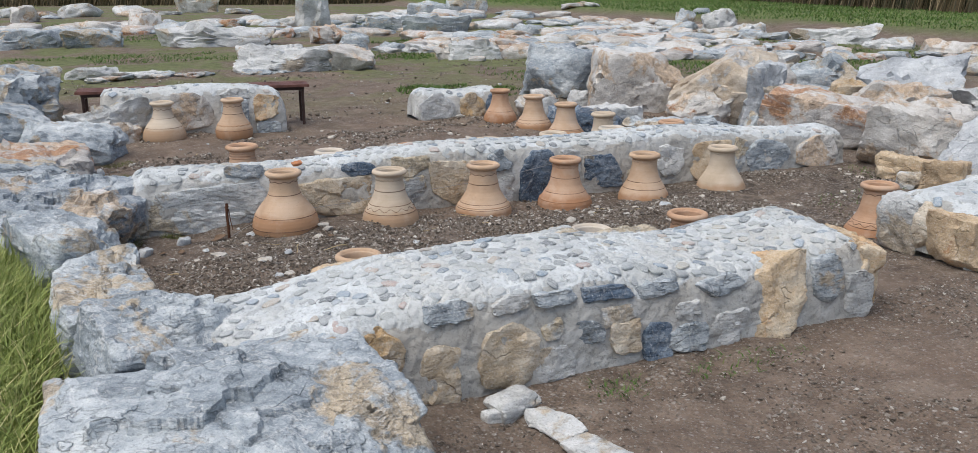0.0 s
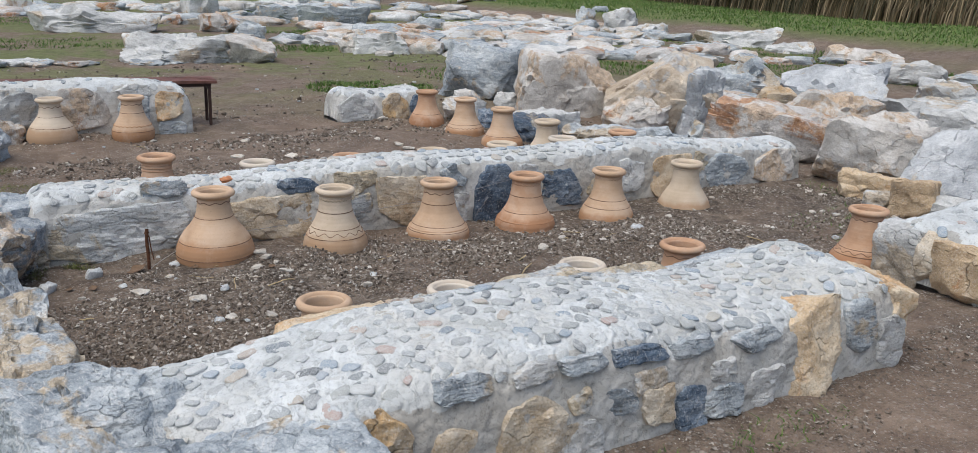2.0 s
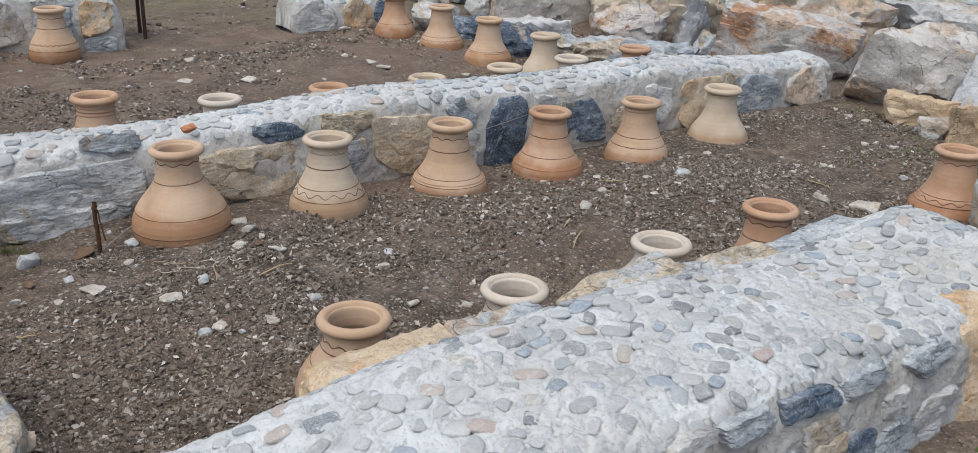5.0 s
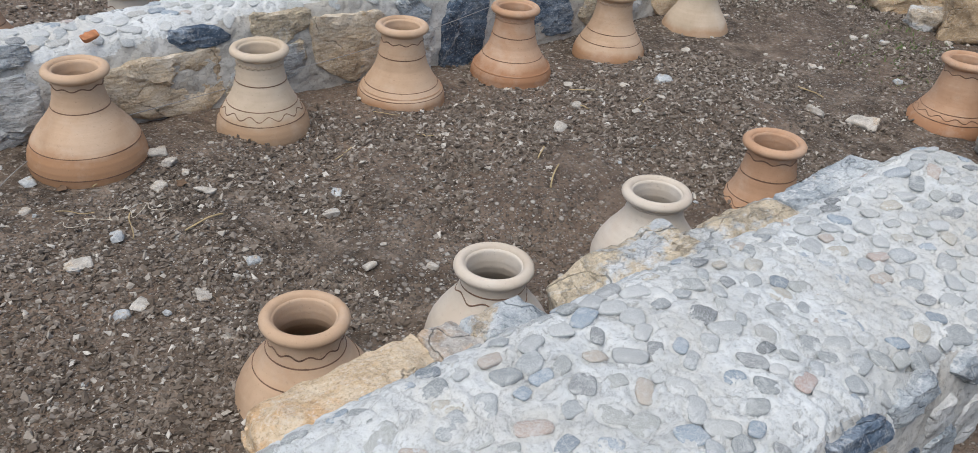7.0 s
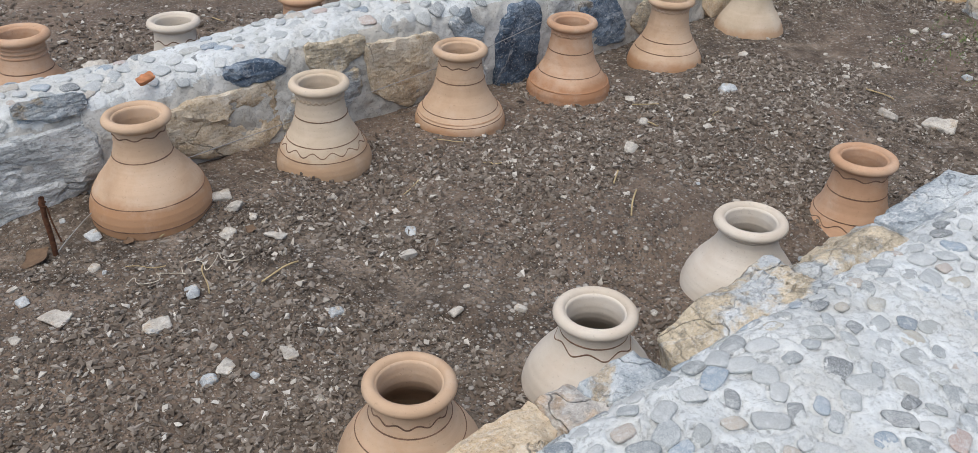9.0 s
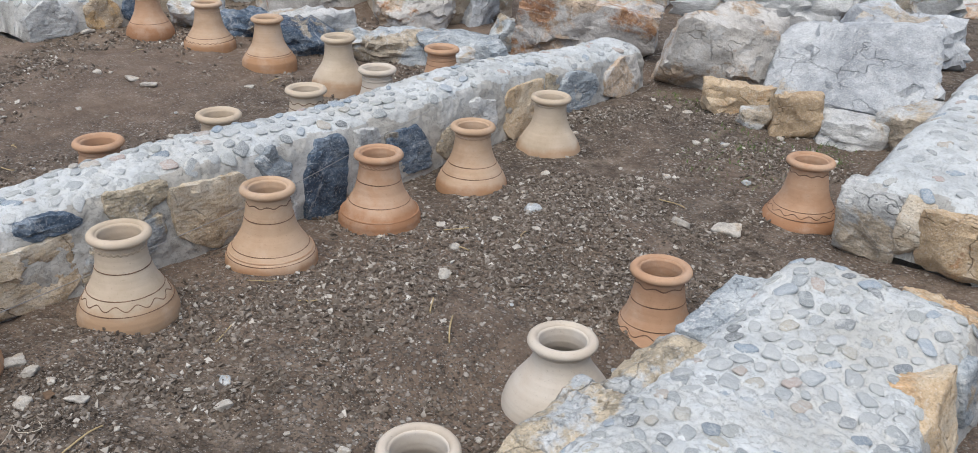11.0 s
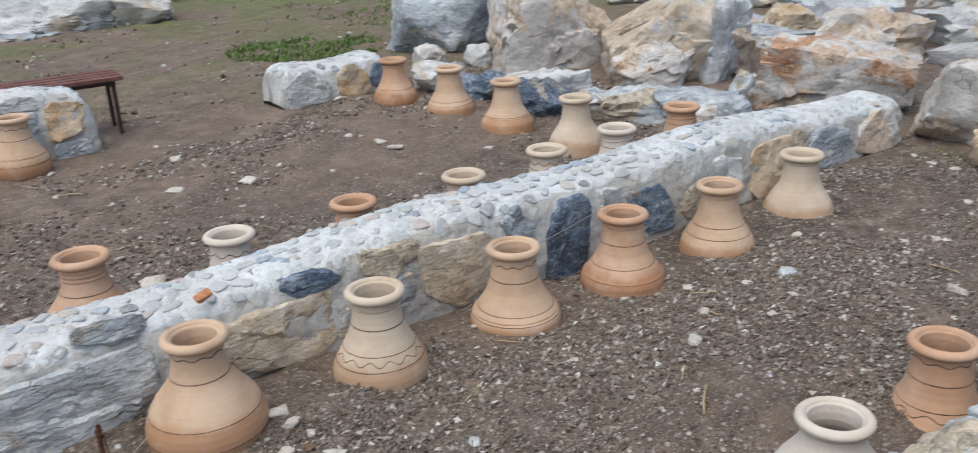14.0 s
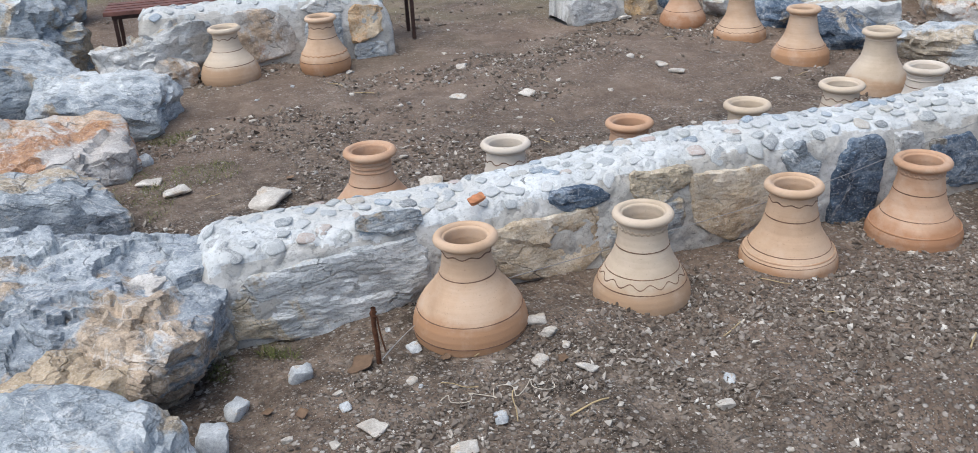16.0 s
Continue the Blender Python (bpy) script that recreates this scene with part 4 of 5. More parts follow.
def far_rubble(seed, count, middle_at, along, across, turn, size, flat=1.0):
    """Fallen stones too far off to tell apart, joined."""
    rng = np.random.RandomState(seed)
    verts, faces, slots = [], [], []
    shapes = []
    for me in RUBBLE:
        v = np.empty(len(me.vertices) * 3)
        me.vertices.foreach_get("co", v)
        shapes.append((v.reshape(-1, 3), np.array([p.vertices[:] for p in me.polygons])))
    start = 0
    for _ in range(count):
        u, v = rng.uniform(-along, along), rng.normal(0, across * 0.5)
        a = radians(turn)
        x, y = middle_at[0] + u * math.cos(a) - v * math.sin(a), middle_at[1] + u * math.sin(a) + v * math.cos(a)
        k, s = rng.randint(6), rng.uniform(*size)
        m = pose(x, y, gz(x, y) + 0.08 * s * flat, rng.normal(0, 5), rng.normal(0, 5), rng.uniform(0, 180)) @ Matrix.Diagonal((s, s, s * flat * rng.uniform(0.5, 1.0), 1))
        m = np.array(m)
        p, f = shapes[k]
        verts.append(p @ m[:3, :3].T + m[:3, 3])
        faces.append(f + start)
        slots += [k] * len(f)
        start += len(p)
    me = mesh_from("far_rubble", np.concatenate(verts), np.concatenate(faces).tolist(), RUBBLE[0].materials[0])
    for other in RUBBLE[1:]:
        me.materials.append(other.materials[0])
    me.polygons.foreach_set("material_index", slots)
    tagged(new("far_rubble", me), "pale and grey fallen building stones far off", "rubble", kind="stuff")


def rubble(seed, count, middle_at, along, across, turn, size, group, flat=1.0):
    """A scatter of fallen building stones over an oblong stretch of ground."""
    rng = np.random.RandomState(seed)
    for _ in range(count):
        u, v = rng.uniform(-along, along), rng.normal(0, across * 0.5)
        a = radians(turn)
        x, y = middle_at[0] + u * math.cos(a) - v * math.sin(a), middle_at[1] + u * math.sin(a) + v * math.cos(a)
        k, s = rng.randint(6), rng.uniform(*size)
        ob = new("rubble_stone", RUBBLE[k])
        ob.matrix_basis = pose(x, y, gz(x, y) + 0.08 * s * flat, rng.normal(0, 5), rng.normal(0, 5), rng.uniform(0, 180)) @ Matrix.Diagonal((s, s, s * flat * rng.uniform(0.5, 1.0), 1))
        tagged(ob, "fallen " + STONE_TAGS[RUBBLE[k].materials[0]] + " among other rubble on the ground", "stone", group)


rubble(1, 150, (12.0, 19.5), 4.4, 3.8, 70, (0.35, 1.2), "rubble of the ruined floor", 0.75)
far_rubble(2, 70, (15.5, 25.0), 4.0, 3.0, 60, (0.35, 1.2), 0.7)
rubble(3, 22, (7.6, 20.4), 2.4, 0.7, 5, (0.4, 1.1), "rubble of a ruined wall", 0.7)
far_rubble(4, 40, (5.0, 33.0), 7.0, 0.8, 4, (0.7, 1.8), 0.6)
far_rubble(5, 34, (9.0, 27.3), 4.2, 1.2, 12, (0.6, 1.5), 0.6)
far_rubble(6, 30, (-0.5, 30.0), 4.0, 0.6, 0, (0.6, 1.7), 0.6)
far_rubble(7, 40, (13.0, 35.0), 7.5, 2.0, 8, (0.7, 1.6), 0.6)
rubble(8, 34, (15.0, 15.0), 4.5, 0.8, 105, (0.4, 1.0), "rubble of a ruined wall", 0.6)
rubble(9, 40, (10.3, 7.6), 3.4, 1.6, 130, (0.3, 0.9), "rubble of a ruined wall", 0.7)
rubble(10, 10, (8.3, 10.6), 1.2, 0.8, 120, (0.25, 0.6), "rubble of a ruined wall", 0.8)
rubble(11, 22, (1.5, 16.4), 2.4, 0.25, 178, (0.15, 0.5), "rubble of a ruined wall", 0.5)
far_rubble(12, 16, (0.5, 45.0), 9, 2.0, 0, (0.7, 1.8), 0.7)

# ---- clay jars ----
SHAPES = {
    "round": ((0.0, 0.093), (0.03, 0.088), (0.06, 0.087), (0.10, 0.092), (0.14, 0.104), (0.18, 0.132), (0.22, 0.166), (0.26, 0.191), (0.30, 0.206), (0.335, 0.211), (0.37, 0.206), (0.42, 0.187), (0.50, 0.15)),
    "squat": ((0.0, 0.096), (0.03, 0.092), (0.06, 0.093), (0.09, 0.104), (0.12, 0.125), (0.16, 0.156), (0.20, 0.179), (0.25, 0.193), (0.30, 0.192), (0.40, 0.17), (0.50, 0.14)),
    "bell": ((0.0, 0.094), (0.03, 0.090), (0.06, 0.091), (0.10, 0.096), (0.14, 0.105), (0.18, 0.121), (0.22, 0.145), (0.26, 0.169), (0.295, 0.184), (0.33, 0.189), (0.365, 0.184), (0.41, 0.165), (0.50, 0.13)),
    "cone": ((0.0, 0.094), (0.03, 0.089), (0.06, 0.092), (0.10, 0.099), (0.14, 0.107), (0.18, 0.119), (0.22, 0.143), (0.255, 0.167), (0.275, 0.181), (0.283, 0.190), (0.30, 0.195), (0.36, 0.198), (0.42, 0.19), (0.50, 0.16)),
    "straight": ((0.0, 0.096), (0.03, 0.090), (0.08, 0.092), (0.14, 0.102), (0.18, 0.120), (0.22, 0.148), (0.26, 0.172), (0.30, 0.188), (0.36, 0.195), (0.42, 0.19), (0.50, 0.15)),
}


def smooth_profile(shape):
    s, r = np.array(SHAPES[shape]).T
    t = np.linspace(0, s[-1], 60)
    v = np.interp(t, s, r)
    for _ in range(2):
        v[1:-1] = (v[:-2] + 2 * v[1:-1] + v[2:]) / 4
    return t, v


def lathe(name, points, material, seg=72, wobble=0.0, seed=0):
    """Turns a closed line of (radius, height) round the z axis."""
    a = np.arange(seg) / seg * 2 * math.pi
    pts = np.array(points)
    n = len(pts)
    out = 1 + wobble * np.sin(2 * a + seed) + 0.5 * wobble * np.sin(3 * a + 2 * seed)
    v = np.stack([np.outer(pts[:, 0], np.cos(a) * out), np.outer(pts[:, 0], np.sin(a) * out), np.repeat(pts[:, 1][:, None], seg, 1)], -1).reshape(-1, 3)
    f = [[i * seg + j, i * seg + (j + 1) % seg, ((i + 1) % n) * seg + (j + 1) % seg, ((i + 1) % n) * seg + j] for i in range(n) for j in range(seg)]
    return mesh_from(name, v, f, material)


def ring(name, radius_at, s_at, wave, count, thick, material, seg=144, seed=0):
    """A thin raised ring round the jar, dark where it marks an incised line; wave is its swing up and down."""
    a = np.arange(seg) / seg * 2 * math.pi
    s = s_at + wave * np.sin(count * a + seed) + 0.0012 * np.sin(2 * a + seed)
    r = radius_at(s)
    c = np.stack([r * np.cos(a), r * np.sin(a), -s], -1)
    out = np.stack([np.cos(a), np.sin(a), 0 * a], -1)
    up = np.array([0, 0, 1.0])
    k = 6
    v = np.concatenate([c + out * (0.55 * thick * math.cos(b)) + up * (thick * math.sin(b)) for b in (2 * math.pi * i / k for i in range(k))])
    f = [[i * seg + j, i * seg + (j + 1) % seg, ((i + 1) % k) * seg + (j + 1) % seg, ((i + 1) % k) * seg + j] for i in range(k) for j in range(seg)]
    return mesh_from(name, v, f, material)


SAID = {"orange": "orange terracotta", "peach": "peach-coloured terracotta", "buff": "buff clay", "pale": "pale greyish clay"}


def jar(x, y, rim_z, shape, clay, lines=(), waves=(), ropes=(), ribs=(), size=1.0, tip=(0, 0), seed=0, said="half buried in soil"):
    """A wide-mouthed storage jar, sunk to its shoulder. Lines, waves and ropes are given by their depth below the rim."""
    thing = new("storage_jar")
    thing.matrix_basis = pose(x, y, rim_z, tip[0], tip[1], seed * 37) @ Matrix.Diagonal((size, size, size, 1))
    mat = CLAYS[clay]
    t, r = smooth_profile(shape)
    r = r + 0.0009 * np.sin(t * 260 + seed)
    outer = [(b, -a - 0.012) for a, b in zip(t, r)]
    inner = [(b - 0.016, -a - 0.012) for a, b in zip(t[::-1], r[::-1])]
    part("body", lathe("body", outer + [(0.03, -0.53), (0.02, -0.51)] + inner, mat, 72, 0.004, seed), thing)
    lip = [(0.081, -0.036), (0.0815, -0.018), (0.085, -0.007), (0.092, -0.001), (0.101, 0.0), (0.110, -0.005), (0.1155, -0.013), (0.1165, -0.021), (0.113, -0.028), (0.104, -0.034), (0.095, -0.040), (0.088, -0.044)]
    part("rim", lathe("rim", lip, mat, 72, 0.006, seed), thing, "thick rounded rim")
    at = lambda s: np.interp(s - 0.012, t, r)
    # thin dark brown rings stand in for the incised grooves
    for s in lines:
        part("painted_line", ring("painted_line", at, s, 0.0, 1, 0.0025, LINE, 144, seed), thing, "thin dark incised line")
    for s, w, n in waves:
        part("wavy_line", ring("wavy_line", at, s, w, n, 0.0027, LINE, 216, seed), thing, "dark wavy incised line")
    for s in ropes:
        part("rope_band", ring("rope_band", at, s, 0.0035, 26, 0.0055, mat, 216, seed), thing, "raised scalloped clay band")
    for s in ribs:
        part("rib", ring("rib", at, s, 0.0, 1, 0.005, mat, 96, seed), thing, "raised clay rib")
    return tagged(thing, f"{SAID[clay]} storage jar with thick rim, {said}", "jar", "storage jars sunk in rows")


# the row in front of the middle wall
jar(1.276, 5.889, 0.397, "round", "peach", (0.145, 0.275, 0.35), ((0.062, 0.004, 9),), seed=1)
jar(1.969, 5.868, 0.353, "bell", "buff", (0.135, 0.225, 0.275), ((0.25, 0.0085, 13),), (0.062,), seed=2)
jar(2.64, 5.86, 0.339, "cone", "peach", (0.135, 0.262, 0.295), ((0.07, 0.004, 10),), (), (0.284,), seed=3)
jar(3.27, 5.845, 0.330, "cone", "orange", (0.135, 0.235), (), (0.058,), (0.29,), seed=4)
jar(3.919, 5.824, 0.316, "bell", "peach", (0.20, 0.25), (), (0.055,), seed=5)
jar(4.654, 5.868, 0.305, "straight", "buff", (), (), (), (0.05,), seed=6)
# the row behind the front wall
jar(1.31, 4.334, 0.263, "squat", "peach", (0.10, 0.15), ((0.075, 0.005, 11),), seed=7)
jar(1.883, 4.276, 0.250, "squat", "pale", (0.07,), ((0.095, 0.008, 7),), seed=8)
jar(2.609, 4.318, 0.253, "squat", "pale", (), (), (), (0.045,), seed=9)
jar(3.24, 4.321, 0.276, "cone", "orange", (0.13, 0.215), ((0.062, 0.005, 8), (0.235, 0.008, 10)), seed=10)
jar(4.722, 4.359, 0.301, "cone", "orange", (0.235, 0.27), ((0.065, 0.004, 10), (0.253, 0.007, 13)), seed=11)
# the row behind the middle wall
jar(1.186, 6.86, 0.417, "round", "orange", (0.15,), (), (), (0.055, 0.072, 0.09), seed=12)
jar(1.837, 6.91, 0.322, "bell", "pale", (), ((0.085, 0.007, 8),), seed=13)
jar(2.48, 6.903, 0.32, "cone", "orange", (0.10,), (), (), (0.055,), seed=14)
jar(3.10, 6.83, 0.33, "straight", "buff", (), (), (), (0.05,), seed=15)
jar(3.70, 6.86, 0.335, "bell", "buff", (0.11,), ((0.075, 0.006, 9),), seed=16)
jar(4.27, 6.88, 0.34, "straight", "pale", (0.11,), (), (), (0.05, 0.07), seed=17)
jar(4.91, 6.94, 0.345, "cone", "orange", (0.11,), (), (), (0.05, 0.075), seed=18)
# the column running back
jar(4.61, 7.60, 0.35, "straight", "buff", (), (), (), (0.055,), seed=19)
jar(4.63, 8.37, 0.35, "cone", "peach", (0.255,), (), (), (0.05, 0.265), seed=20)
jar(4.63, 9.09, 0.35, "cone", "peach", (0.255,), ((0.285, 0.004, 30),), (0.07,), seed=21)
jar(4.53, 9.74, 0.35, "bell", "orange", (0.24,), (), (), (0.05, 0.065), seed=22)
# two before the back wall
jar(0.927, 9.92, 0.39, "round", "buff", (0.16, 0.25), ((0.075, 0.006, 9),), seed=23)
jar(1.605, 9.89, 0.388, "bell", "peach", (0.15, 0.31), ((0.075, 0.005, 9),), (0.262,), seed=24)


# ---- bench ----
def bevelled_box(name, size, material, edge=0.004):
    bm = bmesh.new()
    bmesh.ops.create_cube(bm, size=1.0)
    bmesh.ops.scale(bm, vec=size, verts=bm.verts)
    bmesh.ops.bevel(bm, geom=bm.edges[:], offset=edge, segments=2, affect='EDGES')
    me = bpy.data.meshes.new(name)
    bm.to_mesh(me)
    bm.free()
    me.materials.append(material)
    return me


def bench():
    thing = new("bench")
    z0 = gz(2.4, 10.6)
    thing.matrix_basis = pose(1.36, 10.76, z0 + 0.01, 0, 0, -7)
    slat = bevelled_box("slat", (2.4, 0.085, 0.03), WOOD)
    for y in (-0.16, -0.055, 0.05, 0.155):
        part("slat", slat, thing, "", pose(0, y, 0.425))
    rail = bevelled_box("rail", (2.3, 0.03, 0.035), IRON)
    for y in (-0.14, 0.14):
        part("rail", rail, thing, "brown iron rail", pose(0, y, 0.392))
    leg = bevelled_box("leg", (0.03, 0.03, 0.40), IRON)
    for x in (-1.13, -0.05, 1.13):
        for y in (-0.14, 0.14):
            part("leg", leg, thing, "brown iron leg", pose(x, y, 0.19))
        part("crossbar", bevelled_box("crossbar", (0.03, 0.30, 0.03), IRON), thing, "", pose(x, 0, 0.36))
    tagged(thing, "long low bench with red-brown slats and iron legs", "bench")


bench()


# ---- iron stake and wire ----
def tube(name, points, radius, material, parent=None, label=""):
    cu = bpy.data.curves.new(name, 'CURVE')
    cu.dimensions, cu.bevel_depth, cu.bevel_resolution = '3D', radius, 2
    sp = cu.splines.new('NURBS')
    sp.points.add(len(points) - 1)
    for p, c in zip(sp.points, points):
        p.co = (*c, 1)
    sp.use_endpoint_u, sp.order_u = True, 3
    tmp = bpy.data.objects.new(name, cu)
    me = bpy.data.meshes.new_from_object(tmp)
    bpy.data.objects.remove(tmp)
    me.materials.clear()
    me.materials.append(material)
    ob = new(name, me)
    ob.parent = parent
    return tagged(ob, label)


stake = new("iron_stake")
stake.matrix_basis = pose(0.90, 5.79, gz(0.90, 5.79))
tube("rod", [(0, 0, -0.1), (0.004, 0, 0.08), (-0.003, 0.004, 0.16), (0.002, 0, 0.225)], 0.009, RUST, stake)
tube("wire_knot", [(0.012, 0, 0.205), (0, 0.014, 0.21), (-0.013, 0, 0.202), (0, -0.013, 0.196), (0.013, 0.004, 0.19), (0.01, -0.02, 0.14), (0.025, -0.02, 0.06)], 0.003, RUST, stake, "twisted rusty wire")
tagged(stake, "short rusty iron stake with twisted wire, stuck in soil", "stake")
fence_wire = tube("wire", [(0.9, 5.79, 0.02), (1.15, 5.98, 0.11), (1.6, 6.045, 0.10), (2.3, 6.06, 0.14), (2.9, 6.07, 0.18), (3.4, 6.08, 0.26), (3.9, 6.1, 0.33)], 0.0018, WIRE)
tagged(fence_wire, "thin slack wire strung along a low wall", "wire")
shard = new("brick_shard", rock_mesh("brick_shard", (0.075, 0.035, 0.025), 900, CLAY_BRICK, 3, 3, 0.02, 0, 20, 0.95))
shard.matrix_basis = pose(1.43, 6.20, 0.372, 20, 0, 25)
tagged(shard, "broken orange brick piece lying on a pebbled wall", "brick")



def dry_leaf(x, y, length, turn, seed):
    """A curled fallen leaf with a raised midrib."""
    rng = np.random.RandomState(seed)
    n, k = 12, 7
    u, v = np.meshgrid(np.linspace(0, 1, n), np.linspace(-1, 1, k), indexing='ij')
    wide = 0.36 * np.sin(math.pi * np.clip(u, 0.02, 0.98)) ** 0.8 * (1 + 0.25 * np.sin(9 * u + seed))
    top = np.stack([u - 0.5, v * wide, 0.22 * (u - 0.5) ** 2 + 0.16 * v ** 2 * wide + 0.03 * np.sin(7 * u + 3 * v)], -1).reshape(-1, 3) * length
    idx = np.arange(n * k).reshape(n, k)
    q = np.stack([idx[:-1, :-1], idx[1:, :-1], idx[1:, 1:], idx[:-1, 1:]], -1).reshape(-1, 4)
    rim = np.r_[idx[:, 0], idx[-1, 1:], idx[-2::-1, -1], idx[0, -2:0:-1]]
    low = n * k
    sides = [[a, b, b + low, a + low] for a, b in zip(rim, np.r_[rim[1:], rim[0]])]
    ob = new("dry_leaf", mesh_from("dry_leaf", np.r_[top, top - (0, 0, 0.0012)], q.tolist() + (q[:, ::-1] + low).tolist() + np.array(sides).tolist(), LEAF))
    ob.matrix_basis = pose(x, y, gz(x, y) + 0.012, rng.uniform(-15, 15), rng.uniform(-15, 15), turn)
    tagged(ob, "curled brown fallen leaf lying on damp soil", "leaf", "fallen leaves")


for n, (x, y, length) in enumerate(((0.84, 5.80, 0.11), (0.60, 5.62, 0.05), (0.50, 5.70, 0.045), (1.47, 5.52, 0.05), (0.95, 7.75, 0.06), (1.12, 5.72, 0.04))):
    dry_leaf(x, y, length, 70 * n + 20, 40 + n)

# ---- loose stones on the soil ----
LOOSE = [rock_mesh("loose_stone", (1.0, 0.75, 0.55), 700 + k, (CREAM, CREAM, CHALK, CHALK, CREAM)[k], 7, 3, 0.06, 0, 7, 0.74, 1.0, 0.5) for k in range(5)]


def loose(x, y, s, k=0, turn=0.0, raised=1.0):
    ob = new("loose_stone", LOOSE[k])
    ob.matrix_basis = pose(x, y, gz(x, y) + 0.10 * s, turn * 0.05, 0, turn) @ Matrix.Diagonal((s, s, s * raised, 1))
    tagged(ob, f"small {STONE_TAGS[LOOSE[k].materials[0]]} lying loose on gravelly soil", "stone", "loose stones on the soil")


for n, (x, y, s, k) in enumerate(((0.64, 5.85, 0.10, 3), (0.41, 5.76, 0.10, 3), (0.32, 5.58, 0.15, 3), (0.79, 5.44, 0.10, 0), (0.26, 8.02, 0.14, 0), (0.38, 7.83, 0.15, 0),
                                  (0.80, 7.54, 0.26, 0), (0.25, 8.47, 0.13, 3), (2.21, 8.70, 0.12, 0), (1.01, 5.21, 0.09, 0), (1.09, 4.92, 0.07, 0), (1.26, 4.87, 0.07, 0),
                                  (1.53, 5.45, 0.08, 0))):
    loose(x, y, 0.9 * s, k, 40 * n, 1.3 if k == 3 else 0.5)
for n, (x, y, s, k) in enumerate(((1.83, 5.09, 0.07, 0), (1.91, 5.19, 0.06, 3), (4.28, 4.54, 0.16, 0), (1.49, 5.79, 0.09, 0), (1.5, 5.70, 0.08, 1), (1.04, 5.84, 0.08, 2), (3.75, 5.29, 0.11, 2), (2.93, 5.12, 0.08, 1),
                                  (3.70, 8.66, 0.12, 0), (3.72, 8.49, 0.12, 0), (4.16, 10.05, 0.13, 0), (2.49, 9.42, 0.13, 0), (2.63, 8.54, 0.12, 0), (1.55, 7.2, 0.14, 0), (1.02, 7.05, 0.2, 0), (4.2, 4.75, 0.12, 1))):
    loose(x, y, 0.85 * s, k, 55 * n, 0.7)
rng = np.random.RandomState(5)
for n in range(230):
    x, y = (rng.uniform(0.5, 5.9), rng.uniform(4.25, 6.0)) if n < 110 else (rng.uniform(0.5, 5.0), rng.uniform(6.7, 10.0)) if n < 180 else (rng.uniform(1.8, 6.0), rng.uniform(1.5, 3.1)) if n < 200 else (rng.uniform(0.3, 8), rng.uniform(10.8, 16))
    loose(x, y, 0.022 + 0.042 * rng.rand() ** 2.4, (0, 1, 2, 4, 0)[rng.randint(5)], rng.uniform(0, 360), rng.uniform(0.5, 0.95))


# dry twigs and a tangle of pale string
rng = np.random.RandomState(9)
for n in range(26):
    x, y = (rng.uniform(0.5, 4.5), rng.uniform(4.6, 5.8)) if n < 14 else (rng.uniform(0.5, 4.5), rng.uniform(6.9, 9.8))
    a, l = rng.uniform(0, 6.28), rng.uniform(0.05, 0.16)
    pts = []
    for k in range(4):
        px, py = x + l * k / 3 * math.cos(a) + rng.normal(0, 0.008), y + l * k / 3 * math.sin(a) + rng.normal(0, 0.008)
        pts.append((px, py, gz(px, py) + 0.008 + 0.006 * (k % 2)))
    tagged(tube("twig", pts, rng.uniform(0.0015, 0.0035), STRAW), "thin dry straw-coloured twig lying on soil", "twig", "twigs on the soil")
pts = []
for k in range(16):
    px, py = 1.02 + 0.024 * k + 0.03 * math.sin(2.3 * k), 5.48 + 0.05 * math.sin(1.7 * k) - 0.006 * k
    pts.append((px, py, gz(px, py) + 0.012))
tagged(tube("string", pts, 0.0014, PALE_STRING), "tangled pale string lying on gravelly soil", "string")


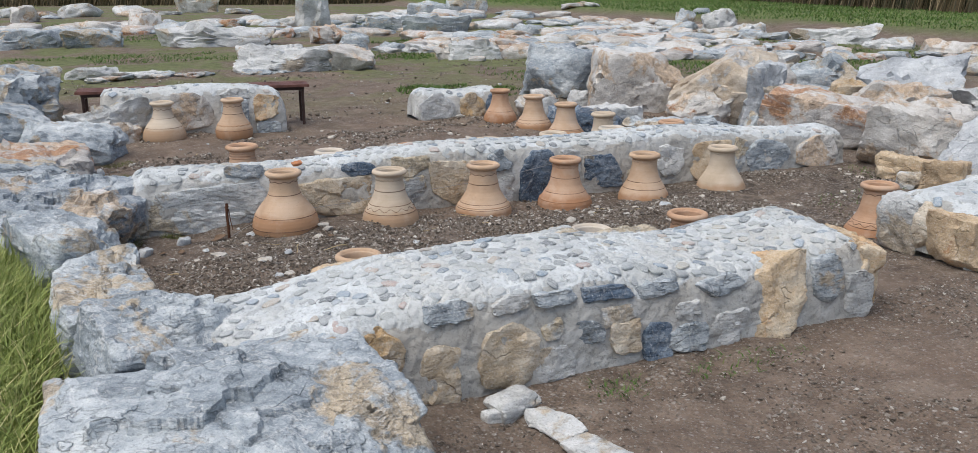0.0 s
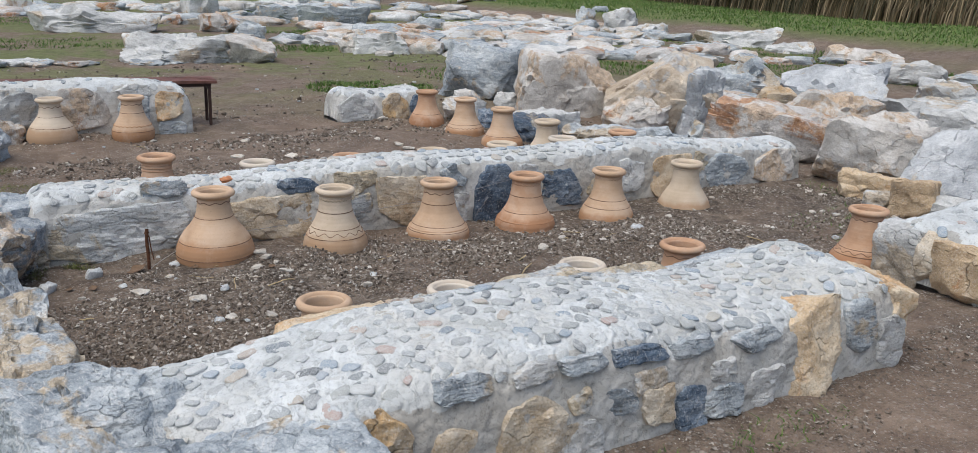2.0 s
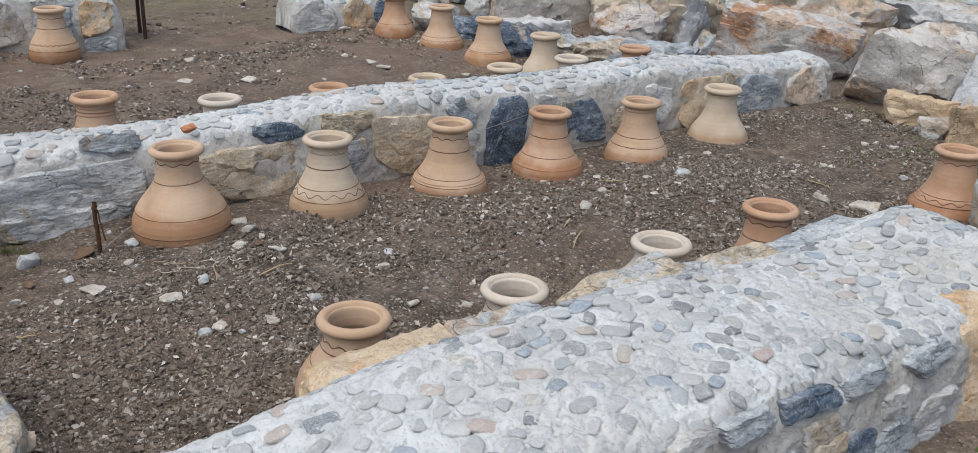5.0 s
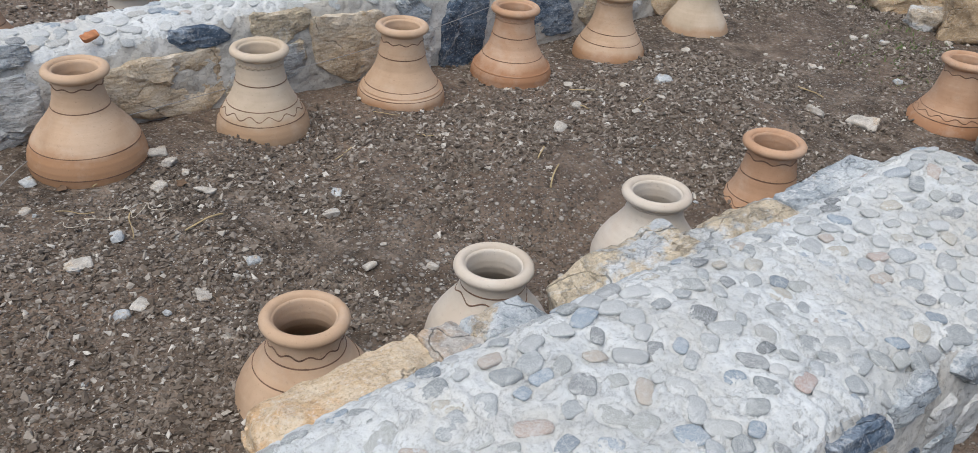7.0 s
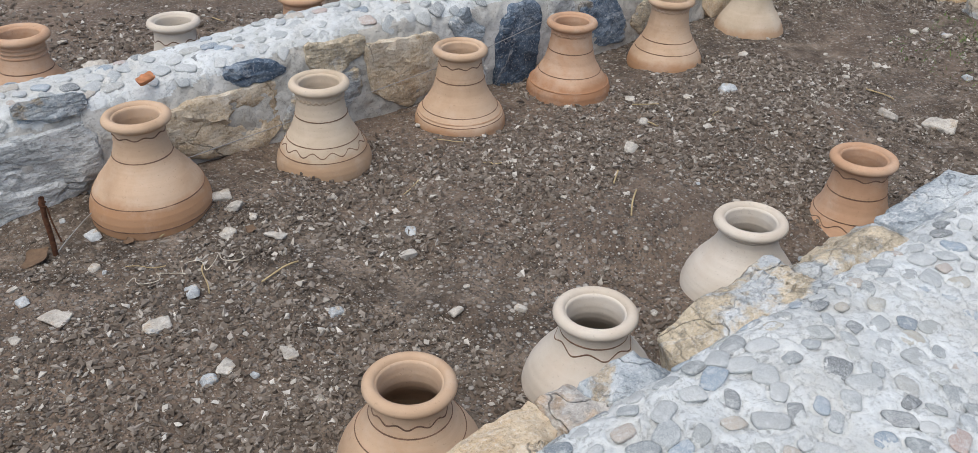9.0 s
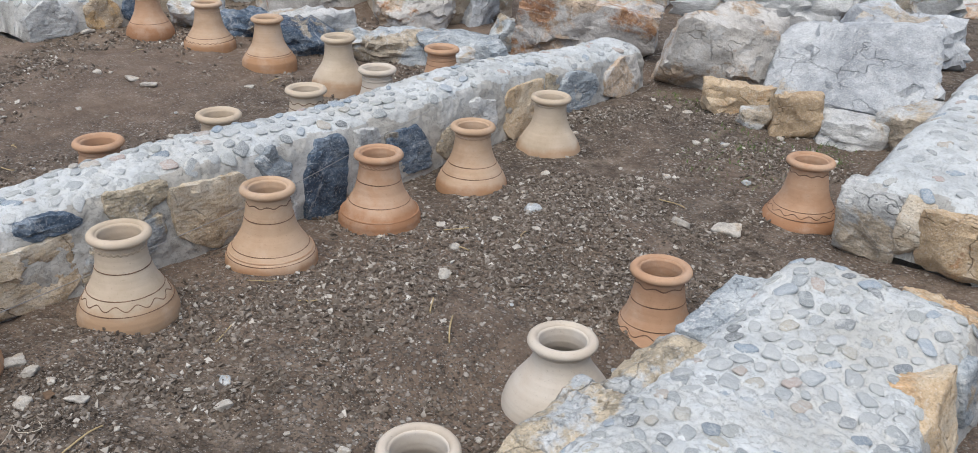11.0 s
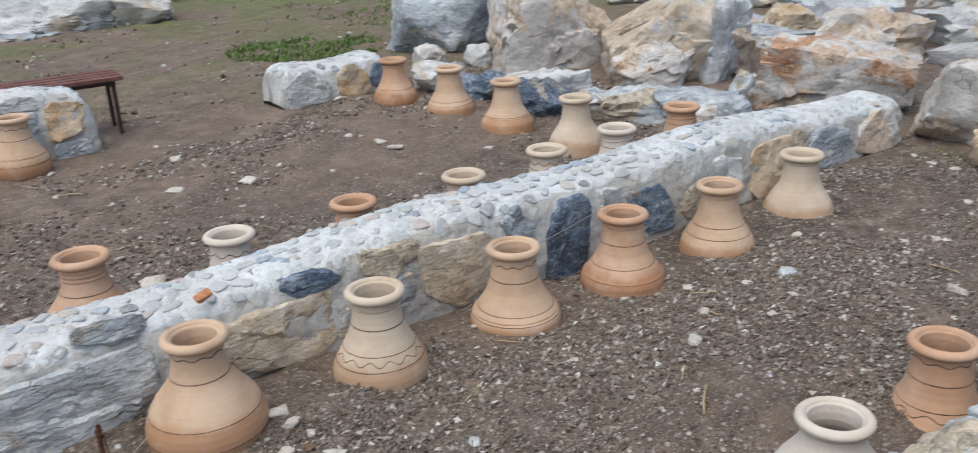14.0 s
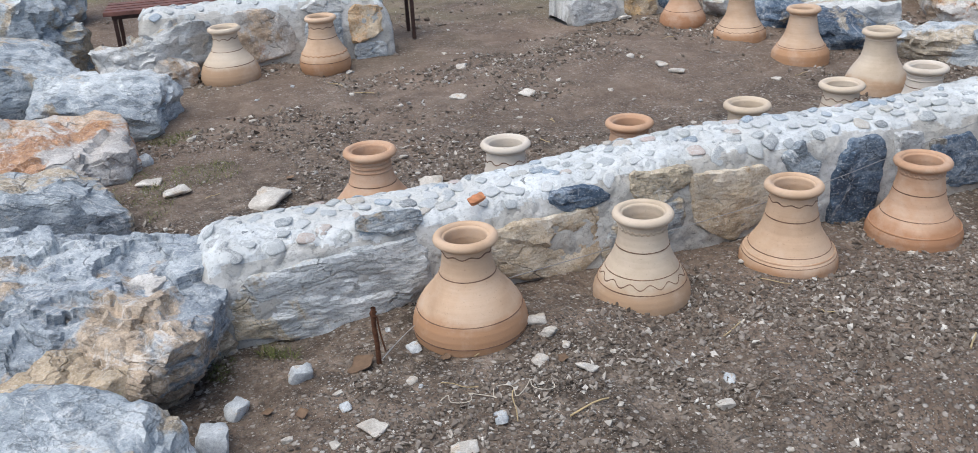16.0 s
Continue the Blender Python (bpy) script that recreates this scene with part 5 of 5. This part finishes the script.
# ---- gravel, grass, reeds ----
def gravel(name, seed, count, x_in, y_in, size, label, bias=lambda x, y: 0 * x, curve=2.6):
    """Angular eight-sided chips, each tilted its own way, thick in drifts and thin between them."""
    rng = np.random.RandomState(seed)
    d = np.array([(1, 0, 0), (0, 1, 0), (-1, 0, 0), (0, -1, 0), (0, 0, 1), (0, 0, -1)], float)
    f = np.array([(0, 1, 4), (1, 2, 4), (2, 3, 4), (3, 0, 4), (1, 0, 5), (2, 1, 5), (3, 2, 5), (0, 3, 5)])
    x, y = rng.uniform(*x_in, count), rng.uniform(*y_in, count)
    p = np.stack([x, y, 0 * x], 1)
    keep = 1.7 * fbm(p * 1.5, 5, seed, 0.62) + rng.uniform(-0.5, 0.5, count) + bias(x, y) > 0
    x, y = x[keep], y[keep]
    m = len(x)
    s = size[0] + (size[1] - size[0]) * rng.rand(m) ** curve
    z = ground_z(x, y) + s * rng.uniform(-0.1, 0.55, m)
    v = d[None] * rng.uniform(0.55, 1.3, (m, 6, 1)) + rng.normal(0, 0.22, (m, 6, 3))
    v = v * (s[:, None] * np.stack([rng.uniform(0.8, 1.25, m), rng.uniform(0.5, 0.9, m), rng.uniform(0.35, 0.75, m)], 1))[:, None, :]
    for i, j, a in ((1, 2, rng.normal(0, 0.5, m)), (0, 2, rng.normal(0, 0.5, m)), (0, 1, rng.uniform(0, 6.28, m))):
        c, q = np.cos(a)[:, None], np.sin(a)[:, None]
        vi, vj = v[..., i] * c - v[..., j] * q, v[..., i] * q + v[..., j] * c
        v[..., i], v[..., j] = vi, vj
    v += np.stack([x, y, z], 1)[:, None, :]
    faces = (f[None] + (np.arange(m) * 6)[:, None, None]).reshape(-1, 3)
    ob = new(name, mesh_from(name, v.reshape(-1, 3), faces.tolist(), GRAVEL, False))
    tagged(ob, label, "gravel", kind="stuff")


def trench_drift(x, y):
    """More chips on the heaped middle of the pot trench, few on the damp earth by the rocks."""
    return 0.55 * np.exp(-((y - 5.0) / 0.55) ** 2) - 0.5 * (1 - smooth(0.9, 1.7, x)) - 0.22


def back_drift(x, y):
    return 0.75 * np.exp(-((y - 7.1) / 0.4) ** 2) + 0.4 * np.exp(-((y - 9.6) / 0.35) ** 2) + 0.5 * np.exp(-(((x - 4.2) / 0.6) ** 2)) - 0.55


gravel("gravel", 31, 170000, (0.3, 6.2), (3.9, 6.2), (0.003, 0.0165), "grey and brown gravel chips strewn over trench soil", trench_drift, 3.4)
gravel("gravel", 32, 55000, (0.2, 6.5), (6.5, 10.3), (0.004, 0.022), "grey and brown gravel chips strewn over soil", back_drift, 3.2)
gravel("gravel", 33, 42000, (1.1, 6.0), (1.6, 3.4), (0.003, 0.013), "fine gravel chips on the trodden path", lambda x, y: 0 * x - 0.05, 3.5)
gravel("gravel", 34, 7000, (0.0, 9.0), (10.3, 17.0), (0.007, 0.035), "scattered gravel chips on open ground", lambda x, y: 0 * x - 0.1, 3.5)


def blades(name, x, y, height, width, lean, material, label, category, seed, segs=3, base=None):
    """Bent tapering blades, one island each."""
    rng = np.random.RandomState(seed)
    m = len(x)
    h = height * rng.uniform(0.5, 1.15, m)
    a, l = rng.uniform(0, 6.283, m), lean * rng.uniform(0.2, 1.2, m)
    w = width * rng.uniform(0.6, 1.2, m)
    z = ground_z(x, y) if base is None else base
    t = np.linspace(0, 1, segs + 1)
    bend = t ** 1.8
    cx = x[:, None] + np.cos(a)[:, None] * (h * l)[:, None] * bend
    cy = y[:, None] + np.sin(a)[:, None] * (h * l)[:, None] * bend
    cz = z[:, None] - 0.01 + h[:, None] * (t - 0.28 * np.minimum(l, 1.5)[:, None] * t ** 2.5)
    side = (w[:, None] * (1 - 0.92 * t ** 1.5)) / 2
    b = rng.uniform(0, 6.283, m)[:, None]
    v = np.stack([np.stack([cx - np.cos(b) * side, cy - np.sin(b) * side, cz], -1), np.stack([cx + np.cos(b) * side, cy + np.sin(b) * side, cz], -1)], 2)
    k = 2 * (segs + 1)
    q = np.array([[2 * i, 2 * i + 1, 2 * i + 3, 2 * i + 2] for i in range(segs)])
    faces = (q[None] + (np.arange(m) * k)[:, None, None]).reshape(-1, 4)
    ob = new(name, mesh_from(name, v.reshape(-1, 3), faces.tolist(), material))
    tagged(ob, label, category, kind="stuff")


def patch(seed, count, spots):
    rng = np.random.RandomState(seed)
    xs, ys = [], []
    for cx, cy, rx, ry in spots:
        n = int(count / len(spots))
        r, a = np.sqrt(rng.rand(n)), rng.uniform(0, 6.283, n)
        keep = fbm(np.stack([cx + rx * r * np.cos(a), cy + ry * r * np.sin(a), 0 * r], 1) * 2.5 / max(rx, 0.4), 3, seed) > -0.25
        xs.append((cx + rx * r * np.cos(a))[keep]), ys.append((cy + ry * r * np.sin(a))[keep])
    return np.concatenate(xs), np.concatenate(ys)


rng = np.random.RandomState(77)
gx, gy = rng.uniform(-1.6, 0.02, 36000), rng.uniform(2.2, 5.8, 36000)
inside = gx < -0.07 + 0.04 * np.sin(gy * 5) - 0.06 * np.abs(gy - 4.3) + rng.normal(0, 0.03, len(gx))
edge = fbm(np.stack([gx * 1.4, gy * 1.4, 0 * gx], 1), 4, 61) * 0.45
inside &= (gx > -1.15 + edge) & (gy > 2.75 + edge) & (gy < 5.45 + 0.5 * edge)
blades("grass", gx[inside], gy[inside], 0.26, 0.010, 1.0, GRASS, "lush green and straw-tipped uncut grass", "grass", 1)
wx, wy = patch(7, 2600, ((0.15, 7.75, 0.22, 0.3), (0.45, 8.1, 0.3, 0.25), (0.42, 8.9, 0.14, 0.2), (0.5, 6.02, 0.16, 0.08)))
blades("weeds", wx, wy, 0.045, 0.005, 1.3, WEED, "sparse low olive weeds at the foot of rocks", "weeds", 2, 2)
wx, wy = patch(8, 900, ((5.65, 5.05, 0.3, 0.25), (5.75, 4.6, 0.25, 0.15), (5.2, 4.9, 0.35, 0.4), (2.05, 3.02, 0.2, 0.1), (2.6, 3.02, 0.4, 0.1), (6.0, 5.7, 0.15, 0.3)))
blades("weeds", wx, wy, 0.045, 0.008, 1.2, TURF, "sparse low green weeds on soil", "weeds", 3, 2)
wx, wy = patch(9, 34000, ((5.2, 12.6, 0.9, 0.8), (8.2, 14.5, 2.2, 1.3), (10.0, 14.0, 2.0, 1.3), (2.0, 20.5, 3.0, 1.2), (1.5, 27.0, 4, 1.2), (12.5, 13.2, 2.0, 1.5), (8.5, 23.0, 2.0, 0.8), (5.5, 18.5, 1.5, 0.8), (12.0, 31.0, 5.0, 2.0), (3.0, 36.0, 6.0, 2.0), (16.3, 14.5, 1.6, 2.2), (16.8, 19.0, 1.2, 2.2), (14.6, 11.5, 1.6, 1.6)))
blades("turf", wx, wy, 0.07, 0.02, 1.0, TURF, "thin green turf in patches on open ground", "grass", 4, 2)
rng = np.random.RandomState(78)
n = 30000
along = rng.uniform(0, 1, n)
tx, ty = 18.9 + rng.uniform(0, 1, n) ** 0.8 * (8.5 + 6 * along), 9 + along * 42
blades("meadow", tx, ty, 0.10, 0.035, 1.0, TURF, "bright green grass strip before the reeds", "grass", 5, 2)


def reeds(seed, count, points, depth):
    rng = np.random.RandomState(seed)
    t = rng.uniform(0, len(points) - 1.001, count)
    i = t.astype(int)
    p = np.array(points, float)
    c = p[i] * (1 - (t - i))[:, None] + p[i + 1] * (t - i)[:, None]
    way = c / np.linalg.norm(c, axis=1)[:, None]
    c = c + way * (rng.rand(count) * depth)[:, None]
    blades("reeds", c[:, 0], c[:, 1], 2.6, 0.045, 1.1, REED, "tall dense dry reeds with dark shaded gaps", "reeds", seed, 4)


reeds(41, 26000, ((27.0, 14.0), (27.0, 22.0), (28.2, 28.0), (31.0, 39.0), (33.0, 47.0), (30.0, 55.0)), 5.0)
reeds(42, 22000, ((-30.0, 60.0), (0.0, 62.0), (13.0, 57.0), (26.0, 57.0), (32.0, 54.0)), 6.0)

# ---- set pebbles ----
for w in (front, middle, right, back, stub):
    w.set_pebbles()
